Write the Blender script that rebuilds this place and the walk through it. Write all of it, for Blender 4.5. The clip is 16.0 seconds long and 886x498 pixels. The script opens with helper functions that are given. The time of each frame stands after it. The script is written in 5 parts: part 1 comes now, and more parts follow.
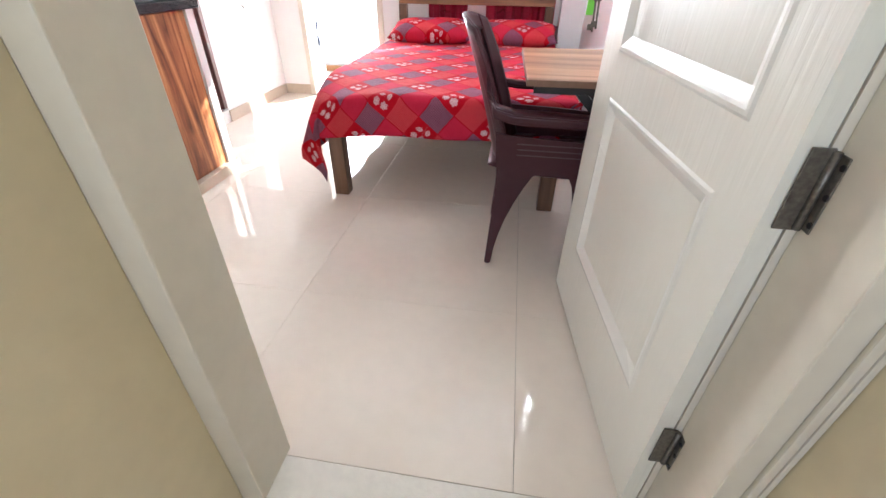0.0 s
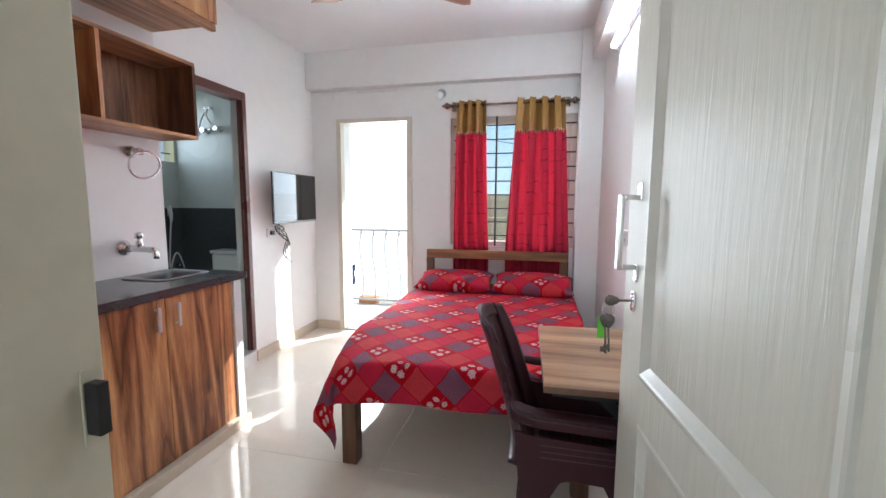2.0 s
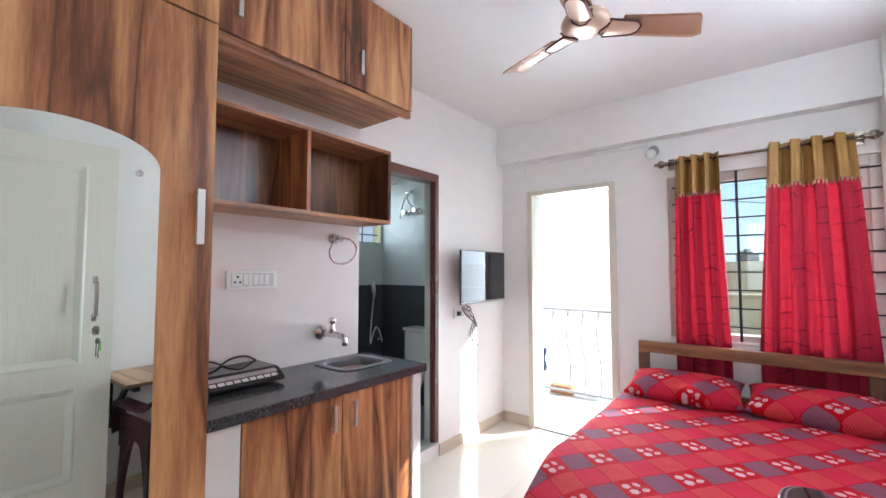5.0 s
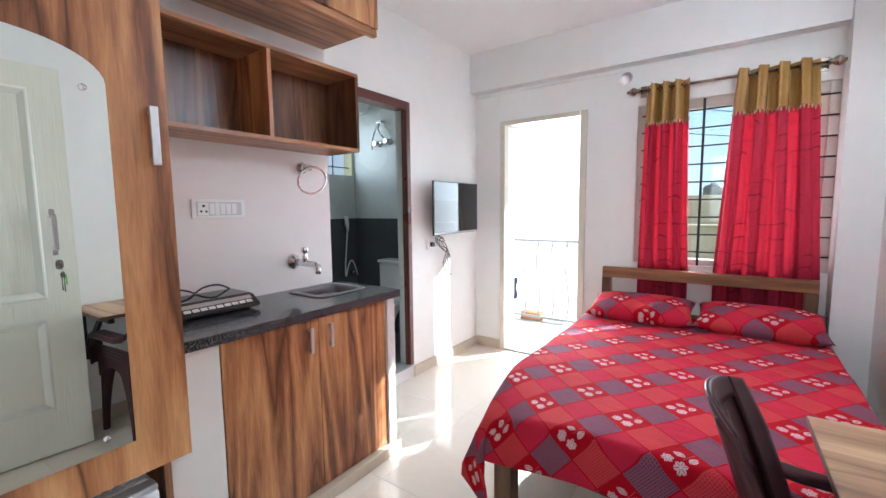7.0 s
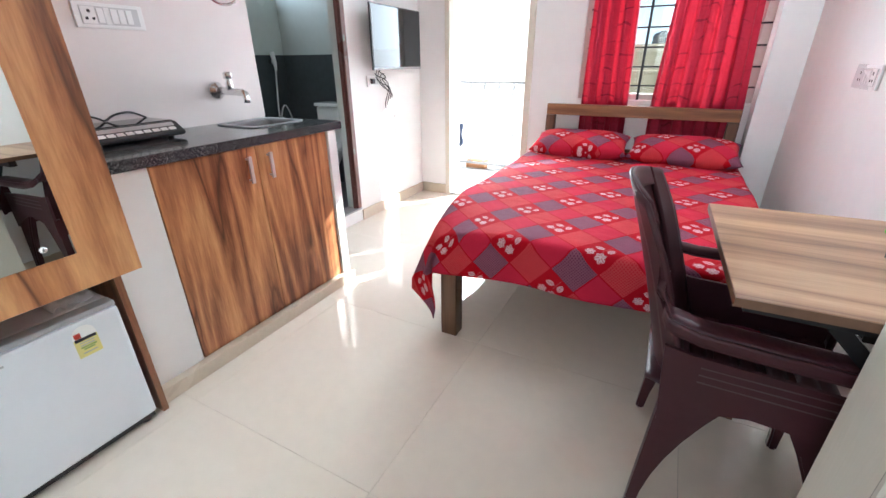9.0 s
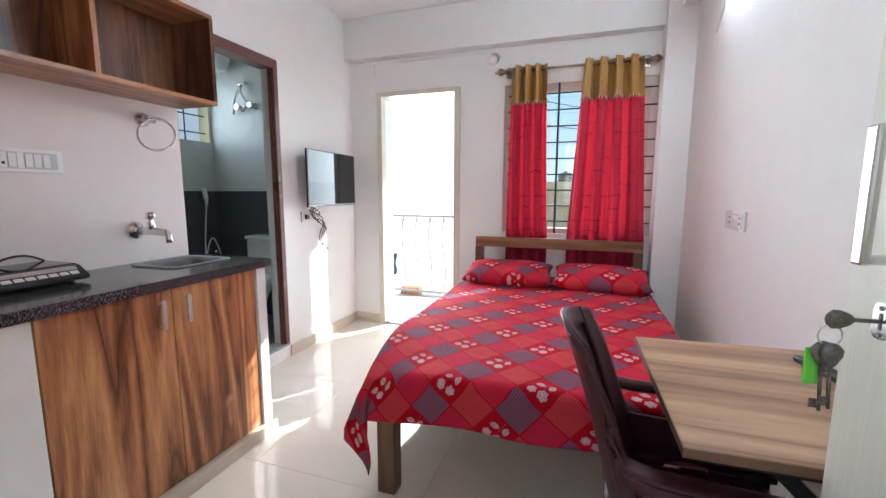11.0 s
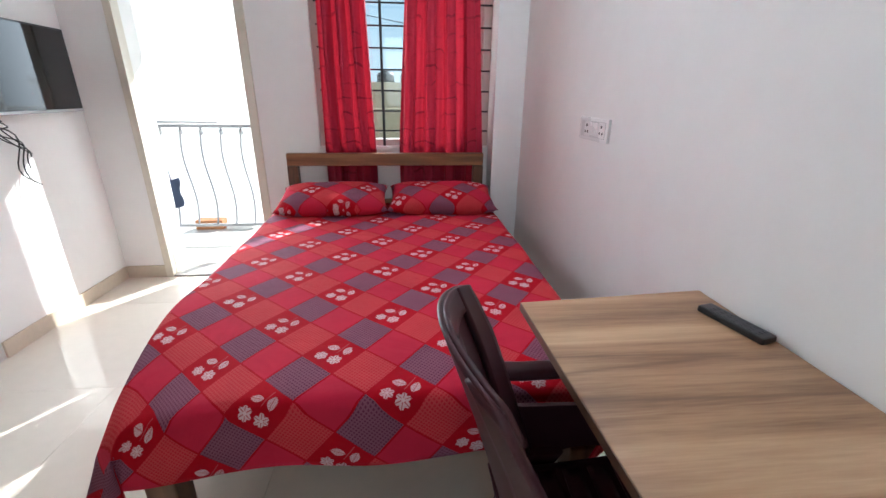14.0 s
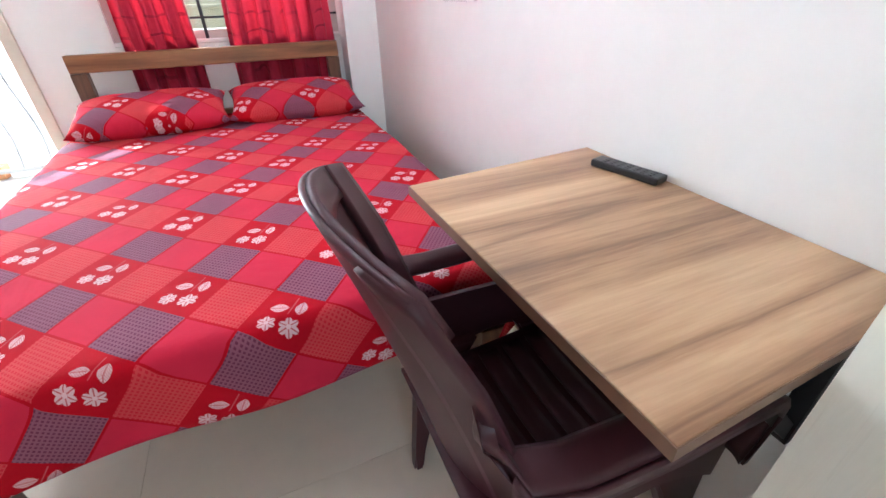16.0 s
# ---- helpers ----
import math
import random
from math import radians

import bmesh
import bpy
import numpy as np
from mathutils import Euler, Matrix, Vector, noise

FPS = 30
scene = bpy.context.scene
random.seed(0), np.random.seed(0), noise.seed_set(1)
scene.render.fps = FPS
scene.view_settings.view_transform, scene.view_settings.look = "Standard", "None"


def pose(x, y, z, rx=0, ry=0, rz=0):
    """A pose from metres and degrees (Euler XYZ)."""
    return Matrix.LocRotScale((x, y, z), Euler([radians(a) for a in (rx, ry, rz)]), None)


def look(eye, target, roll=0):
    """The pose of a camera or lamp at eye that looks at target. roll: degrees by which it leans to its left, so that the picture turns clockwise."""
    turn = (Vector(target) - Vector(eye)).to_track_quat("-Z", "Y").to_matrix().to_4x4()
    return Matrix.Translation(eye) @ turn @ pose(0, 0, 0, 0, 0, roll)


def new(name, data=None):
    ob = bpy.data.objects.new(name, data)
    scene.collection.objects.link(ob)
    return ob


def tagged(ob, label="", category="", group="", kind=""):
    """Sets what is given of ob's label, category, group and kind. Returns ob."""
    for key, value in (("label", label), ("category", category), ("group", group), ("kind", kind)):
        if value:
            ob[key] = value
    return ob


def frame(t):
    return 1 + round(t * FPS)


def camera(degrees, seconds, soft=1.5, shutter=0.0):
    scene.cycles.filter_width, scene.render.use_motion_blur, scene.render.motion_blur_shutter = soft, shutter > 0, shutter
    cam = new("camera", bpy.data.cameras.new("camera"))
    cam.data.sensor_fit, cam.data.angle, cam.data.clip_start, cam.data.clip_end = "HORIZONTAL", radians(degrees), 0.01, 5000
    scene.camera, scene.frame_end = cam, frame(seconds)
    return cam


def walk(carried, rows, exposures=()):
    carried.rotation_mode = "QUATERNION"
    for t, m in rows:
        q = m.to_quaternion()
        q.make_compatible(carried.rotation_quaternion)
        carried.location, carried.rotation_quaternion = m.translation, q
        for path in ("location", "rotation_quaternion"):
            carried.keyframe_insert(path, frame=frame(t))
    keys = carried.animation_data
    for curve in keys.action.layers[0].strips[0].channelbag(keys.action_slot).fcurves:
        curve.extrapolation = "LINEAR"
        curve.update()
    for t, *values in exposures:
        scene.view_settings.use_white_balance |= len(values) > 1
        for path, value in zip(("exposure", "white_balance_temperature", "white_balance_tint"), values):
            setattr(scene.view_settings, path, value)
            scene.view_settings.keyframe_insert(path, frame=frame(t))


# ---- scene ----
cam = camera(93.6, 16.0)
PATH = [
    (0, (0.198, 0.101, 1.029), (-0.051, 1.738, -0.093), 0.7),
    (0.5, (0.203, 0.149, 1.061), (-0.058, 1.918, 0.164), 0.6),
    (1, (0.196, 0.166, 1.139), (-0.086, 2.054, 0.542), 0.6),
    (1.5, (0.201, 0.181, 1.213), (-0.126, 2.119, 0.845), 0.5),
    (2, (0.213, 0.267, 1.274), (-0.228, 2.205, 1.055), 0.3),
    (2.5, (0.231, 0.392, 1.3), (-0.415, 2.277, 1.127), 0.2),
    (3, (0.206, 0.46, 1.284), (-0.667, 2.252, 1.129), 0.2),
    (3.5, (0.131, 0.53, 1.297), (-0.943, 2.214, 1.199), 0.4),
    (4, (0.04, 0.589, 1.328), (-1.187, 2.169, 1.332), 0.4),
    (4.2, (0.009, 0.611, 1.343), (-1.258, 2.157, 1.403), 0.3),
    (6.3, (0.041, 0.667, 1.364), (-1.153, 2.266, 1.493), -1.0),
    (6.5, (0.045, 0.662, 1.35), (-1.136, 2.276, 1.398), -0.8),
    (7, (0.05, 0.649, 1.311), (-1.098, 2.275, 1.115), -0.6),
    (7.5, (0.037, 0.634, 1.259), (-1.056, 2.243, 0.794), -0.6),
    (8, (0.055, 0.61, 1.18), (-0.969, 2.172, 0.465), -0.8),
    (8.5, (0.066, 0.595, 1.155), (-0.865, 2.144, 0.298), -0.7),
    (9, (0.075, 0.61, 1.154), (-0.778, 2.221, 0.331), -0.5),
    (9.5, (0.061, 0.623, 1.168), (-0.741, 2.328, 0.498), -0.2),
    (9.7, (0.057, 0.625, 1.172), (-0.734, 2.363, 0.575), -0.2),
    (11.8, (0.052, 0.721, 1.22), (-0.43, 2.651, 1.01), 0.2),
    (12, (0.058, 0.781, 1.218), (-0.38, 2.72, 0.994), 0.1),
    (12.5, (0.075, 0.977, 1.224), (-0.236, 2.935, 0.963), 0.0),
    (13, (0.1, 1.084, 1.224), (-0.089, 3.046, 0.889), -0.2),
    (13.5, (0.07, 1.155, 1.219), (0.015, 3.108, 0.791), -0.1),
    (14, (-0.036, 1.218, 1.205), (0.138, 3.086, 0.512), 0.6),
    (14.5, (-0.084, 1.238, 1.155), (0.299, 2.921, 0.145), 0.7),
    (15, (-0.079, 1.244, 1.102), (0.464, 2.747, -0.101), 0.6),
    (15.5, (-0.054, 1.271, 1.08), (0.61, 2.672, -0.184), 0.1),
    (16, (-0.012, 1.341, 1.076), (0.653, 2.906, 0.023), -1.2),
]
EXPOSURE = [(t, e + 1.0, kelvin, max(4.5, 11 - 4.5 * t)) for t, e, kelvin in (
    (0.0, 1.15, 6000), (0.5, 1.05, 5950), (1.0, 0.78, 5850), (2.0, 0.35, 5750), (3.0, 0.45, 5700), (4.2, 0.55, 5700), (6.5, 0.6, 5700), (7.3, 0.6, 5700),
    (8.0, 0.7, 5700), (8.6, 0.92, 5750), (9.2, 0.88, 5750), (9.7, 0.68, 5750), (11.8, 0.4, 5800), (13.0, 0.38, 5800), (14.0, 0.22, 5750), (14.6, 0.6, 5800),
    (15.2, 1.0, 5700), (16.0, 1.1, 5700))]
walk(cam, [(t, look(eye, target, roll)) for t, eye, target, roll in PATH], EXPOSURE)

# ---- world, sun, daylight ----
SUN_TO = Vector((0.70, 1.0, 0.78)).normalized()
world = bpy.data.worlds.new("world")
scene.world = world
world.use_nodes = True
wn = world.node_tree.nodes
sky = wn.new("ShaderNodeTexSky")
sky.sky_type = "NISHITA"
sky.sun_disc = False
sky.sun_elevation = math.asin(SUN_TO.z)
sky.sun_rotation = math.atan2(SUN_TO.x, SUN_TO.y)
sky.dust_density = 1.0
wn["Background"].inputs["Strength"].default_value = 0.10
world.node_tree.links.new(sky.outputs["Color"], wn["Background"].inputs["Color"])
sun_data = bpy.data.lights.new("sun", "SUN")
sun_data.energy, sun_data.angle, sun_data.color = 5.0, radians(0.5), (1.0, 0.94, 0.85)
sun = new("sun", sun_data)
sun.matrix_world = look(SUN_TO * 30, (0, 0, 0))


def area_lamp(name, x, y, z, w, h, power, aim, spread=170):
    d = bpy.data.lights.new(name, "AREA")
    d.shape, d.size, d.size_y, d.energy, d.color = "RECTANGLE", w, h, power, (0.96, 0.98, 1.0)
    d.spread = radians(spread)
    ob = new(name, d)
    ob.matrix_world = look((x, y, z), (x + aim[0], y + aim[1], z + aim[2]))
    return ob


area_lamp("door_daylight", -1.325, 4.30, 1.05, 0.62, 1.9, 13, (0.42, -1, -0.08), 115)
area_lamp("window_daylight", -0.03, 4.10, 1.45, 0.92, 1.03, 3, (0, -1, -0.08), 120)
area_lamp("bath_daylight", -3.30, 3.2, 1.95, 0.6, 0.5, 1.5, (1, 0, -0.2))
# the corridor lamp is an added fill to brighten door and frame
area_lamp("corridor_fill", -0.1, -1.62, 1.6, 1.2, 1.2, 4.2, (0, 1, -0.15))

# ---- materials ----


def mat(name, color, rough=0.5, metal=0.0, vary=0.06, scale=8.0, bump=0.0, bump_scale=120.0, spec=0.5, coat=0.0, stretch=(1, 1, 1)):
    """Plain surface with tone drift at two scales, and fine relief."""
    m = bpy.data.materials.new(name)
    m.use_nodes = True
    n, l = m.node_tree.nodes, m.node_tree.links
    b = n["Principled BSDF"]
    b.inputs["Roughness"].default_value = rough
    b.inputs["Metallic"].default_value = metal
    b.inputs["Specular IOR Level"].default_value = spec
    b.inputs["Coat Weight"].default_value = coat
    tc = n.new("ShaderNodeTexCoord")
    mp = n.new("ShaderNodeMapping")
    mp.inputs["Scale"].default_value = stretch
    l.new(tc.outputs["Object"], mp.inputs["Vector"])
    big, fine = n.new("ShaderNodeTexNoise"), n.new("ShaderNodeTexNoise")
    big.inputs["Scale"].default_value, big.inputs["Detail"].default_value = scale * 0.25, 3
    fine.inputs["Scale"].default_value, fine.inputs["Detail"].default_value = scale * 4, 4
    for t in (big, fine):
        l.new(mp.outputs["Vector"], t.inputs["Vector"])
    add = n.new("ShaderNodeMath")
    add.operation = "ADD"
    l.new(big.outputs["Fac"], add.inputs[0])
    l.new(fine.outputs["Fac"], add.inputs[1])
    rng = n.new("ShaderNodeMapRange")
    rng.inputs["From Min"].default_value, rng.inputs["From Max"].default_value = 0.6, 1.4
    rng.inputs["To Min"].default_value, rng.inputs["To Max"].default_value = 1 - vary, 1 + vary
    l.new(add.outputs[0], rng.inputs["Value"])
    hsv = n.new("ShaderNodeHueSaturation")
    hsv.inputs["Color"].default_value = (*color, 1)
    l.new(rng.outputs["Result"], hsv.inputs["Value"])
    l.new(hsv.outputs["Color"], b.inputs["Base Color"])
    rr = n.new("ShaderNodeMapRange")
    rr.inputs["From Min"].default_value, rr.inputs["From Max"].default_value = 0.3, 0.7
    rr.inputs["To Min"].default_value, rr.inputs["To Max"].default_value = rough * 0.85, min(1, rough * 1.15)
    l.new(big.outputs["Fac"], rr.inputs["Value"])
    l.new(rr.outputs["Result"], b.inputs["Roughness"])
    if bump:
        bt, bp = n.new("ShaderNodeTexNoise"), n.new("ShaderNodeBump")
        bt.inputs["Scale"].default_value, bt.inputs["Detail"].default_value = bump_scale, 3
        l.new(mp.outputs["Vector"], bt.inputs["Vector"])
        l.new(bt.outputs["Fac"], bp.inputs["Height"])
        bp.inputs["Strength"].default_value, bp.inputs["Distance"].default_value = bump, 0.002
        l.new(bp.outputs["Normal"], b.inputs["Normal"])
    return m


def ramp(n, stops):
    r = n.new("ShaderNodeValToRGB")
    r.color_ramp.elements[0].position, r.color_ramp.elements[0].color = stops[0][0], (*stops[0][1], 1)
    r.color_ramp.elements[1].position, r.color_ramp.elements[1].color = stops[-1][0], (*stops[-1][1], 1)
    for p, c in stops[1:-1]:
        r.color_ramp.elements.new(p).color = (*c, 1)
    return r


class Nodes:
    """Small arithmetic on shader sockets."""

    def __init__(self, tree):
        self.n, self.l = tree.nodes, tree.links

    def op(self, kind, a, b=0.0, c=0.0):
        m = self.n.new("ShaderNodeMath")
        m.operation = kind
        for i, v in enumerate((a, b, c)):
            if isinstance(v, (int, float)):
                m.inputs[i].default_value = v
            else:
                self.l.new(v, m.inputs[i])
        return m.outputs[0]

    def mix(self, f, a, b):
        m = self.n.new("ShaderNodeMix")
        m.data_type = "RGBA"
        for s, v in ((m.inputs["Factor"], f), (m.inputs[6], a), (m.inputs[7], b)):
            if isinstance(v, (int, float)):
                s.default_value = v
            elif isinstance(v, tuple):
                s.default_value = (*v, 1)
            else:
                self.l.new(v, s)
        return m.outputs[2]


def wood(name, stops, stretch, rough=0.35, freq=1.0, seed=0.0, bump=0.15, vein=0.75, rings=9.0):
    """Laminate or timber: broad tone bands, cathedral rings with thin dark edges, fine pores, along the axis with the small stretch."""
    m = bpy.data.materials.new(name)
    m.use_nodes = True
    k = Nodes(m.node_tree)
    n, l = k.n, k.l
    b = n["Principled BSDF"]
    b.inputs["Roughness"].default_value = rough
    tc, mp = n.new("ShaderNodeTexCoord"), n.new("ShaderNodeMapping")
    mp.inputs["Scale"].default_value = stretch
    mp.inputs["Location"].default_value = (seed, seed * 1.7, seed * 0.3)
    l.new(tc.outputs["Object"], mp.inputs["Vector"])

    def cloud(scale, detail, twist):
        t = n.new("ShaderNodeTexNoise")
        t.inputs["Scale"].default_value, t.inputs["Detail"].default_value, t.inputs["Distortion"].default_value = scale * freq, detail, twist
        l.new(mp.outputs["Vector"], t.inputs["Vector"])
        return t.outputs["Fac"]

    field, band, streak, pores = cloud(0.75, 2, 0.9), cloud(1.3, 3, 0.5), cloud(7.0, 4, 0.6), cloud(34.0, 3, 0.2)
    ring = k.op("PINGPONG", k.op("MULTIPLY", field, rings), 1.0)
    tone = k.op("ADD", k.op("MULTIPLY", band, 0.55), k.op("MULTIPLY", ring, 0.20))
    tone = k.op("ADD", tone, k.op("MULTIPLY", streak, 0.28))
    tone = k.op("ADD", tone, k.op("MULTIPLY", k.op("SUBTRACT", pores, 0.5), 0.16))
    r = ramp(n, stops)
    l.new(tone, r.inputs["Fac"])
    edge = k.op("SUBTRACT", 1.0, k.op("SMOOTH_MIN", k.op("MULTIPLY", ring, 9.0), 1.0, 0.2))
    edge = k.op("MULTIPLY", k.op("MAXIMUM", edge, 0.0), k.op("MINIMUM", k.op("MAXIMUM", k.op("MULTIPLY", k.op("SUBTRACT", streak, 0.36), 5.0), 0.0), 1.0))
    col = k.mix(k.op("MULTIPLY", edge, vein), r.outputs["Color"], stops[0][1])
    l.new(col, b.inputs["Base Color"])
    bp = n.new("ShaderNodeBump")
    bp.inputs["Strength"].default_value, bp.inputs["Distance"].default_value = bump, 0.001
    l.new(pores, bp.inputs["Height"])
    l.new(bp.outputs["Normal"], b.inputs["Normal"])
    return m


WALL = mat("wall_paint", (0.84, 0.83, 0.81), 0.55, vary=0.025, scale=3, bump=0.12, bump_scale=60)
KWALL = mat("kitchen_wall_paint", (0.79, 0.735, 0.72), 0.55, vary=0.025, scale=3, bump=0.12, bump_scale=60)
CEIL = mat("ceiling_paint", (0.82, 0.815, 0.81), 0.7, vary=0.02, scale=2, bump=0.1, bump_scale=50)
OUTWALL = mat("corridor_paint", (0.70, 0.61, 0.42), 0.45, vary=0.05, scale=5, bump=0.2, bump_scale=40)
TILE = mat("vitrified_tile", (0.765, 0.685, 0.585), 0.05, vary=0.035, scale=5, spec=0.6, bump=0.02, bump_scale=3)
GROUT = mat("tile_joint", (0.42, 0.38, 0.33), 0.8)
SKIRT = mat("skirting_tile", (0.60, 0.51, 0.40), 0.25, vary=0.06, scale=12)
LAM = wood("walnut_laminate", ((0.30, (0.061, 0.023, 0.012)), (0.41, (0.183, 0.063, 0.027)), (0.50, (0.342, 0.132, 0.054)), (0.60, (0.525, 0.239, 0.100)), (0.74, (0.732, 0.402, 0.180))), (5.6, 5.6, 0.50), 0.32, vein=0.8, rings=11.0)
# darker walnut for shelf back and ends, cabinet body, wardrobe side panel
LAMD = wood("walnut_laminate_dark", ((0.30, (0.037, 0.015, 0.010)), (0.43, (0.106, 0.043, 0.022)), (0.56, (0.206, 0.088, 0.043)), (0.74, (0.362, 0.175, 0.088))), (9, 9, 0.7), 0.3, seed=3.0)
LAMH = wood("walnut_laminate_rail", ((0.30, (0.072, 0.029, 0.016)), (0.43, (0.192, 0.079, 0.038)), (0.55, (0.360, 0.168, 0.077)), (0.74, (0.600, 0.324, 0.156))), (9, 0.6, 9), 0.32, seed=5.0)
DESKW = wood("desk_laminate", ((0.30, (0.140, 0.066, 0.031)), (0.42, (0.260, 0.133, 0.065)), (0.53, (0.410, 0.235, 0.122)), (0.70, (0.580, 0.368, 0.211))), (0.42, 6.5, 6.5), 0.34, seed=7.0, vein=0.55, rings=8.0)
TEAK = wood("teak", ((0.22, (0.092, 0.036, 0.013)), (0.50, (0.212, 0.088, 0.032)), (0.80, (0.350, 0.160, 0.063))), (1.0, 14, 14), 0.38, seed=2.0, vein=0.4)
TEAKV = wood("teak_upright", ((0.25, (0.055, 0.026, 0.014)), (0.50, (0.115, 0.055, 0.028)), (0.80, (0.19, 0.095, 0.048))), (14, 14, 1.0), 0.4, seed=4.0, vein=0.4)
MAROON = mat("door_frame_maroon", (0.125, 0.048, 0.038), 0.3, vary=0.06, scale=5)
DOORP = mat("door_enamel", (0.77, 0.76, 0.69), 0.28, vary=0.02, scale=4)
FRAMEP = mat("frame_enamel", (0.67, 0.62, 0.52), 0.35, vary=0.05, scale=6, bump=0.15, bump_scale=30)


def granite():
    """Polished black granite with pale flecks at two sizes."""
    m = mat("black_granite", (0.03, 0.032, 0.035), 0.12, vary=0.4, scale=30, spec=0.5)
    k = Nodes(m.node_tree)
    n, l = k.n, k.l
    tc = n.new("ShaderNodeTexCoord")
    col = (0.022, 0.024, 0.027)
    for size, cut, tone in ((170.0, 0.60, (0.16, 0.165, 0.17)), (420.0, 0.64, (0.30, 0.30, 0.30))):
        t = n.new("ShaderNodeTexNoise")
        t.inputs["Scale"].default_value, t.inputs["Detail"].default_value = size, 1
        l.new(tc.outputs["Object"], t.inputs["Vector"])
        col = k.mix(k.op("GREATER_THAN", t.outputs["Fac"], cut), col, tone)
    l.new(col, n["Principled BSDF"].inputs["Base Color"])
    return m


GRANITE = granite()
STEEL = mat("brushed_steel", (0.66, 0.66, 0.66), 0.46, 1.0, vary=0.05, scale=20, stretch=(1, 8, 1))
SINKS = mat("sink_steel", (0.21, 0.21, 0.22), 0.34, 1.0, vary=0.08, scale=20)
CHROME = mat("chrome", (0.68, 0.67, 0.67), 0.2, 1.0, vary=0.02)
BLACKM = mat("black_metal", (0.018, 0.018, 0.02), 0.4, 0.3, vary=0.15)
BLACKP = mat("black_plastic", (0.02, 0.02, 0.022), 0.35, vary=0.15)
WHITEP = mat("white_plastic", (0.86, 0.86, 0.85), 0.3, vary=0.02)
FRIDGE = mat("fridge_enamel", (0.76, 0.79, 0.83), 0.2, vary=0.015, spec=0.5)
GREYP = mat("grey_plastic", (0.42, 0.43, 0.44), 0.4, vary=0.05)
BROWNP = mat("brown_moulded_plastic", (0.052, 0.0165, 0.021), 0.35, vary=0.1, scale=10, bump=0.05, bump_scale=200, spec=0.25)
GOLDC = mat("gold_curtain_band", (0.40, 0.22, 0.055), 0.45, vary=0.15, scale=25, bump=0.3, bump_scale=300)
ROD = mat("antique_brass", (0.30, 0.24, 0.19), 0.25, 0.9, vary=0.1)
FANB = mat("fan_blade", (0.36, 0.19, 0.115), 0.3, 0.2, vary=0.05)
FANG = mat("fan_hub_gold", (0.62, 0.46, 0.34), 0.35, 0.35, vary=0.05)
BATHD = mat("bath_tile_dark", (0.075, 0.085, 0.09), 0.2, vary=0.12, scale=6)
BATHL = mat("bath_tile_light", (0.58, 0.62, 0.59), 0.25, vary=0.04, scale=4)
BATHF = mat("bath_floor_tile", (0.16, 0.17, 0.175), 0.35, vary=0.15, scale=10)
CERAMIC = mat("ceramic", (0.80, 0.81, 0.80), 0.08, vary=0.01)
IRONW = mat("railing_paint", (0.33, 0.33, 0.34), 0.4, vary=0.05)
EXTW = mat("exterior_white", (0.85, 0.84, 0.82), 0.8, vary=0.03, scale=1)
EXTB = mat("exterior_beige", (0.36, 0.315, 0.215), 0.85, vary=0.08, scale=0.6)
CONC = mat("concrete", (0.42, 0.40, 0.37), 0.85, vary=0.15, scale=2)
GROUND = mat("earth", (0.20, 0.17, 0.12), 0.95, vary=0.3, scale=0.3)
BRICKM = mat("brick_orange", (0.45, 0.20, 0.09), 0.85, vary=0.15, scale=30)
ALU = mat("window_frame_paint", (0.55, 0.50, 0.46), 0.4, vary=0.05)
YELLOWL = mat("label_yellow", (0.75, 0.68, 0.25), 0.5)
REDL = mat("label_red", (0.55, 0.05, 0.03), 0.5)
GREENK = mat("key_tag_green", (0.18, 0.62, 0.06), 0.4)
LEAFG = mat("label_green", (0.30, 0.42, 0.12), 0.5)
HINGE = mat("weathered_steel", (0.17, 0.155, 0.135), 0.45, 0.7, vary=0.5, scale=40)
TANK = mat("water_tank", (0.05, 0.05, 0.055), 0.5)


def mirror_material(name, tint, rough):
    m = bpy.data.materials.new(name)
    m.use_nodes = True
    b = m.node_tree.nodes["Principled BSDF"]
    b.inputs["Base Color"].default_value = (*tint, 1)
    b.inputs["Metallic"].default_value, b.inputs["Roughness"].default_value = 1.0, rough
    return m


MIRROR = mirror_material("silvered_mirror", (0.86, 0.90, 0.87), 0.0)
SCREEN = mat("tv_screen", (0.012, 0.013, 0.015), 0.05, vary=0.05, spec=0.6, coat=0.12)
GLASS = bpy.data.materials.new("window_glass")
GLASS.use_nodes = True
gn, gl_ = GLASS.node_tree.nodes, GLASS.node_tree.links
g_clear, g_gloss, g_mix = gn.new("ShaderNodeBsdfTransparent"), gn.new("ShaderNodeBsdfGlossy"), gn.new("ShaderNodeMixShader")
g_clear.inputs["Color"].default_value, g_gloss.inputs["Roughness"].default_value, g_mix.inputs["Fac"].default_value = (0.95, 0.97, 0.96, 1), 0.0, 0.05
gl_.new(g_clear.outputs[0], g_mix.inputs[1])
gl_.new(g_gloss.outputs[0], g_mix.inputs[2])
gl_.new(g_mix.outputs[0], gn["Material Output"].inputs["Surface"])
TUBE = bpy.data.materials.new("tube_glow")
TUBE.use_nodes = True
tb = TUBE.node_tree.nodes["Principled BSDF"]
tb.inputs["Emission Color"].default_value, tb.inputs["Emission Strength"].default_value = (0.9, 0.95, 1.0, 1), 29.0


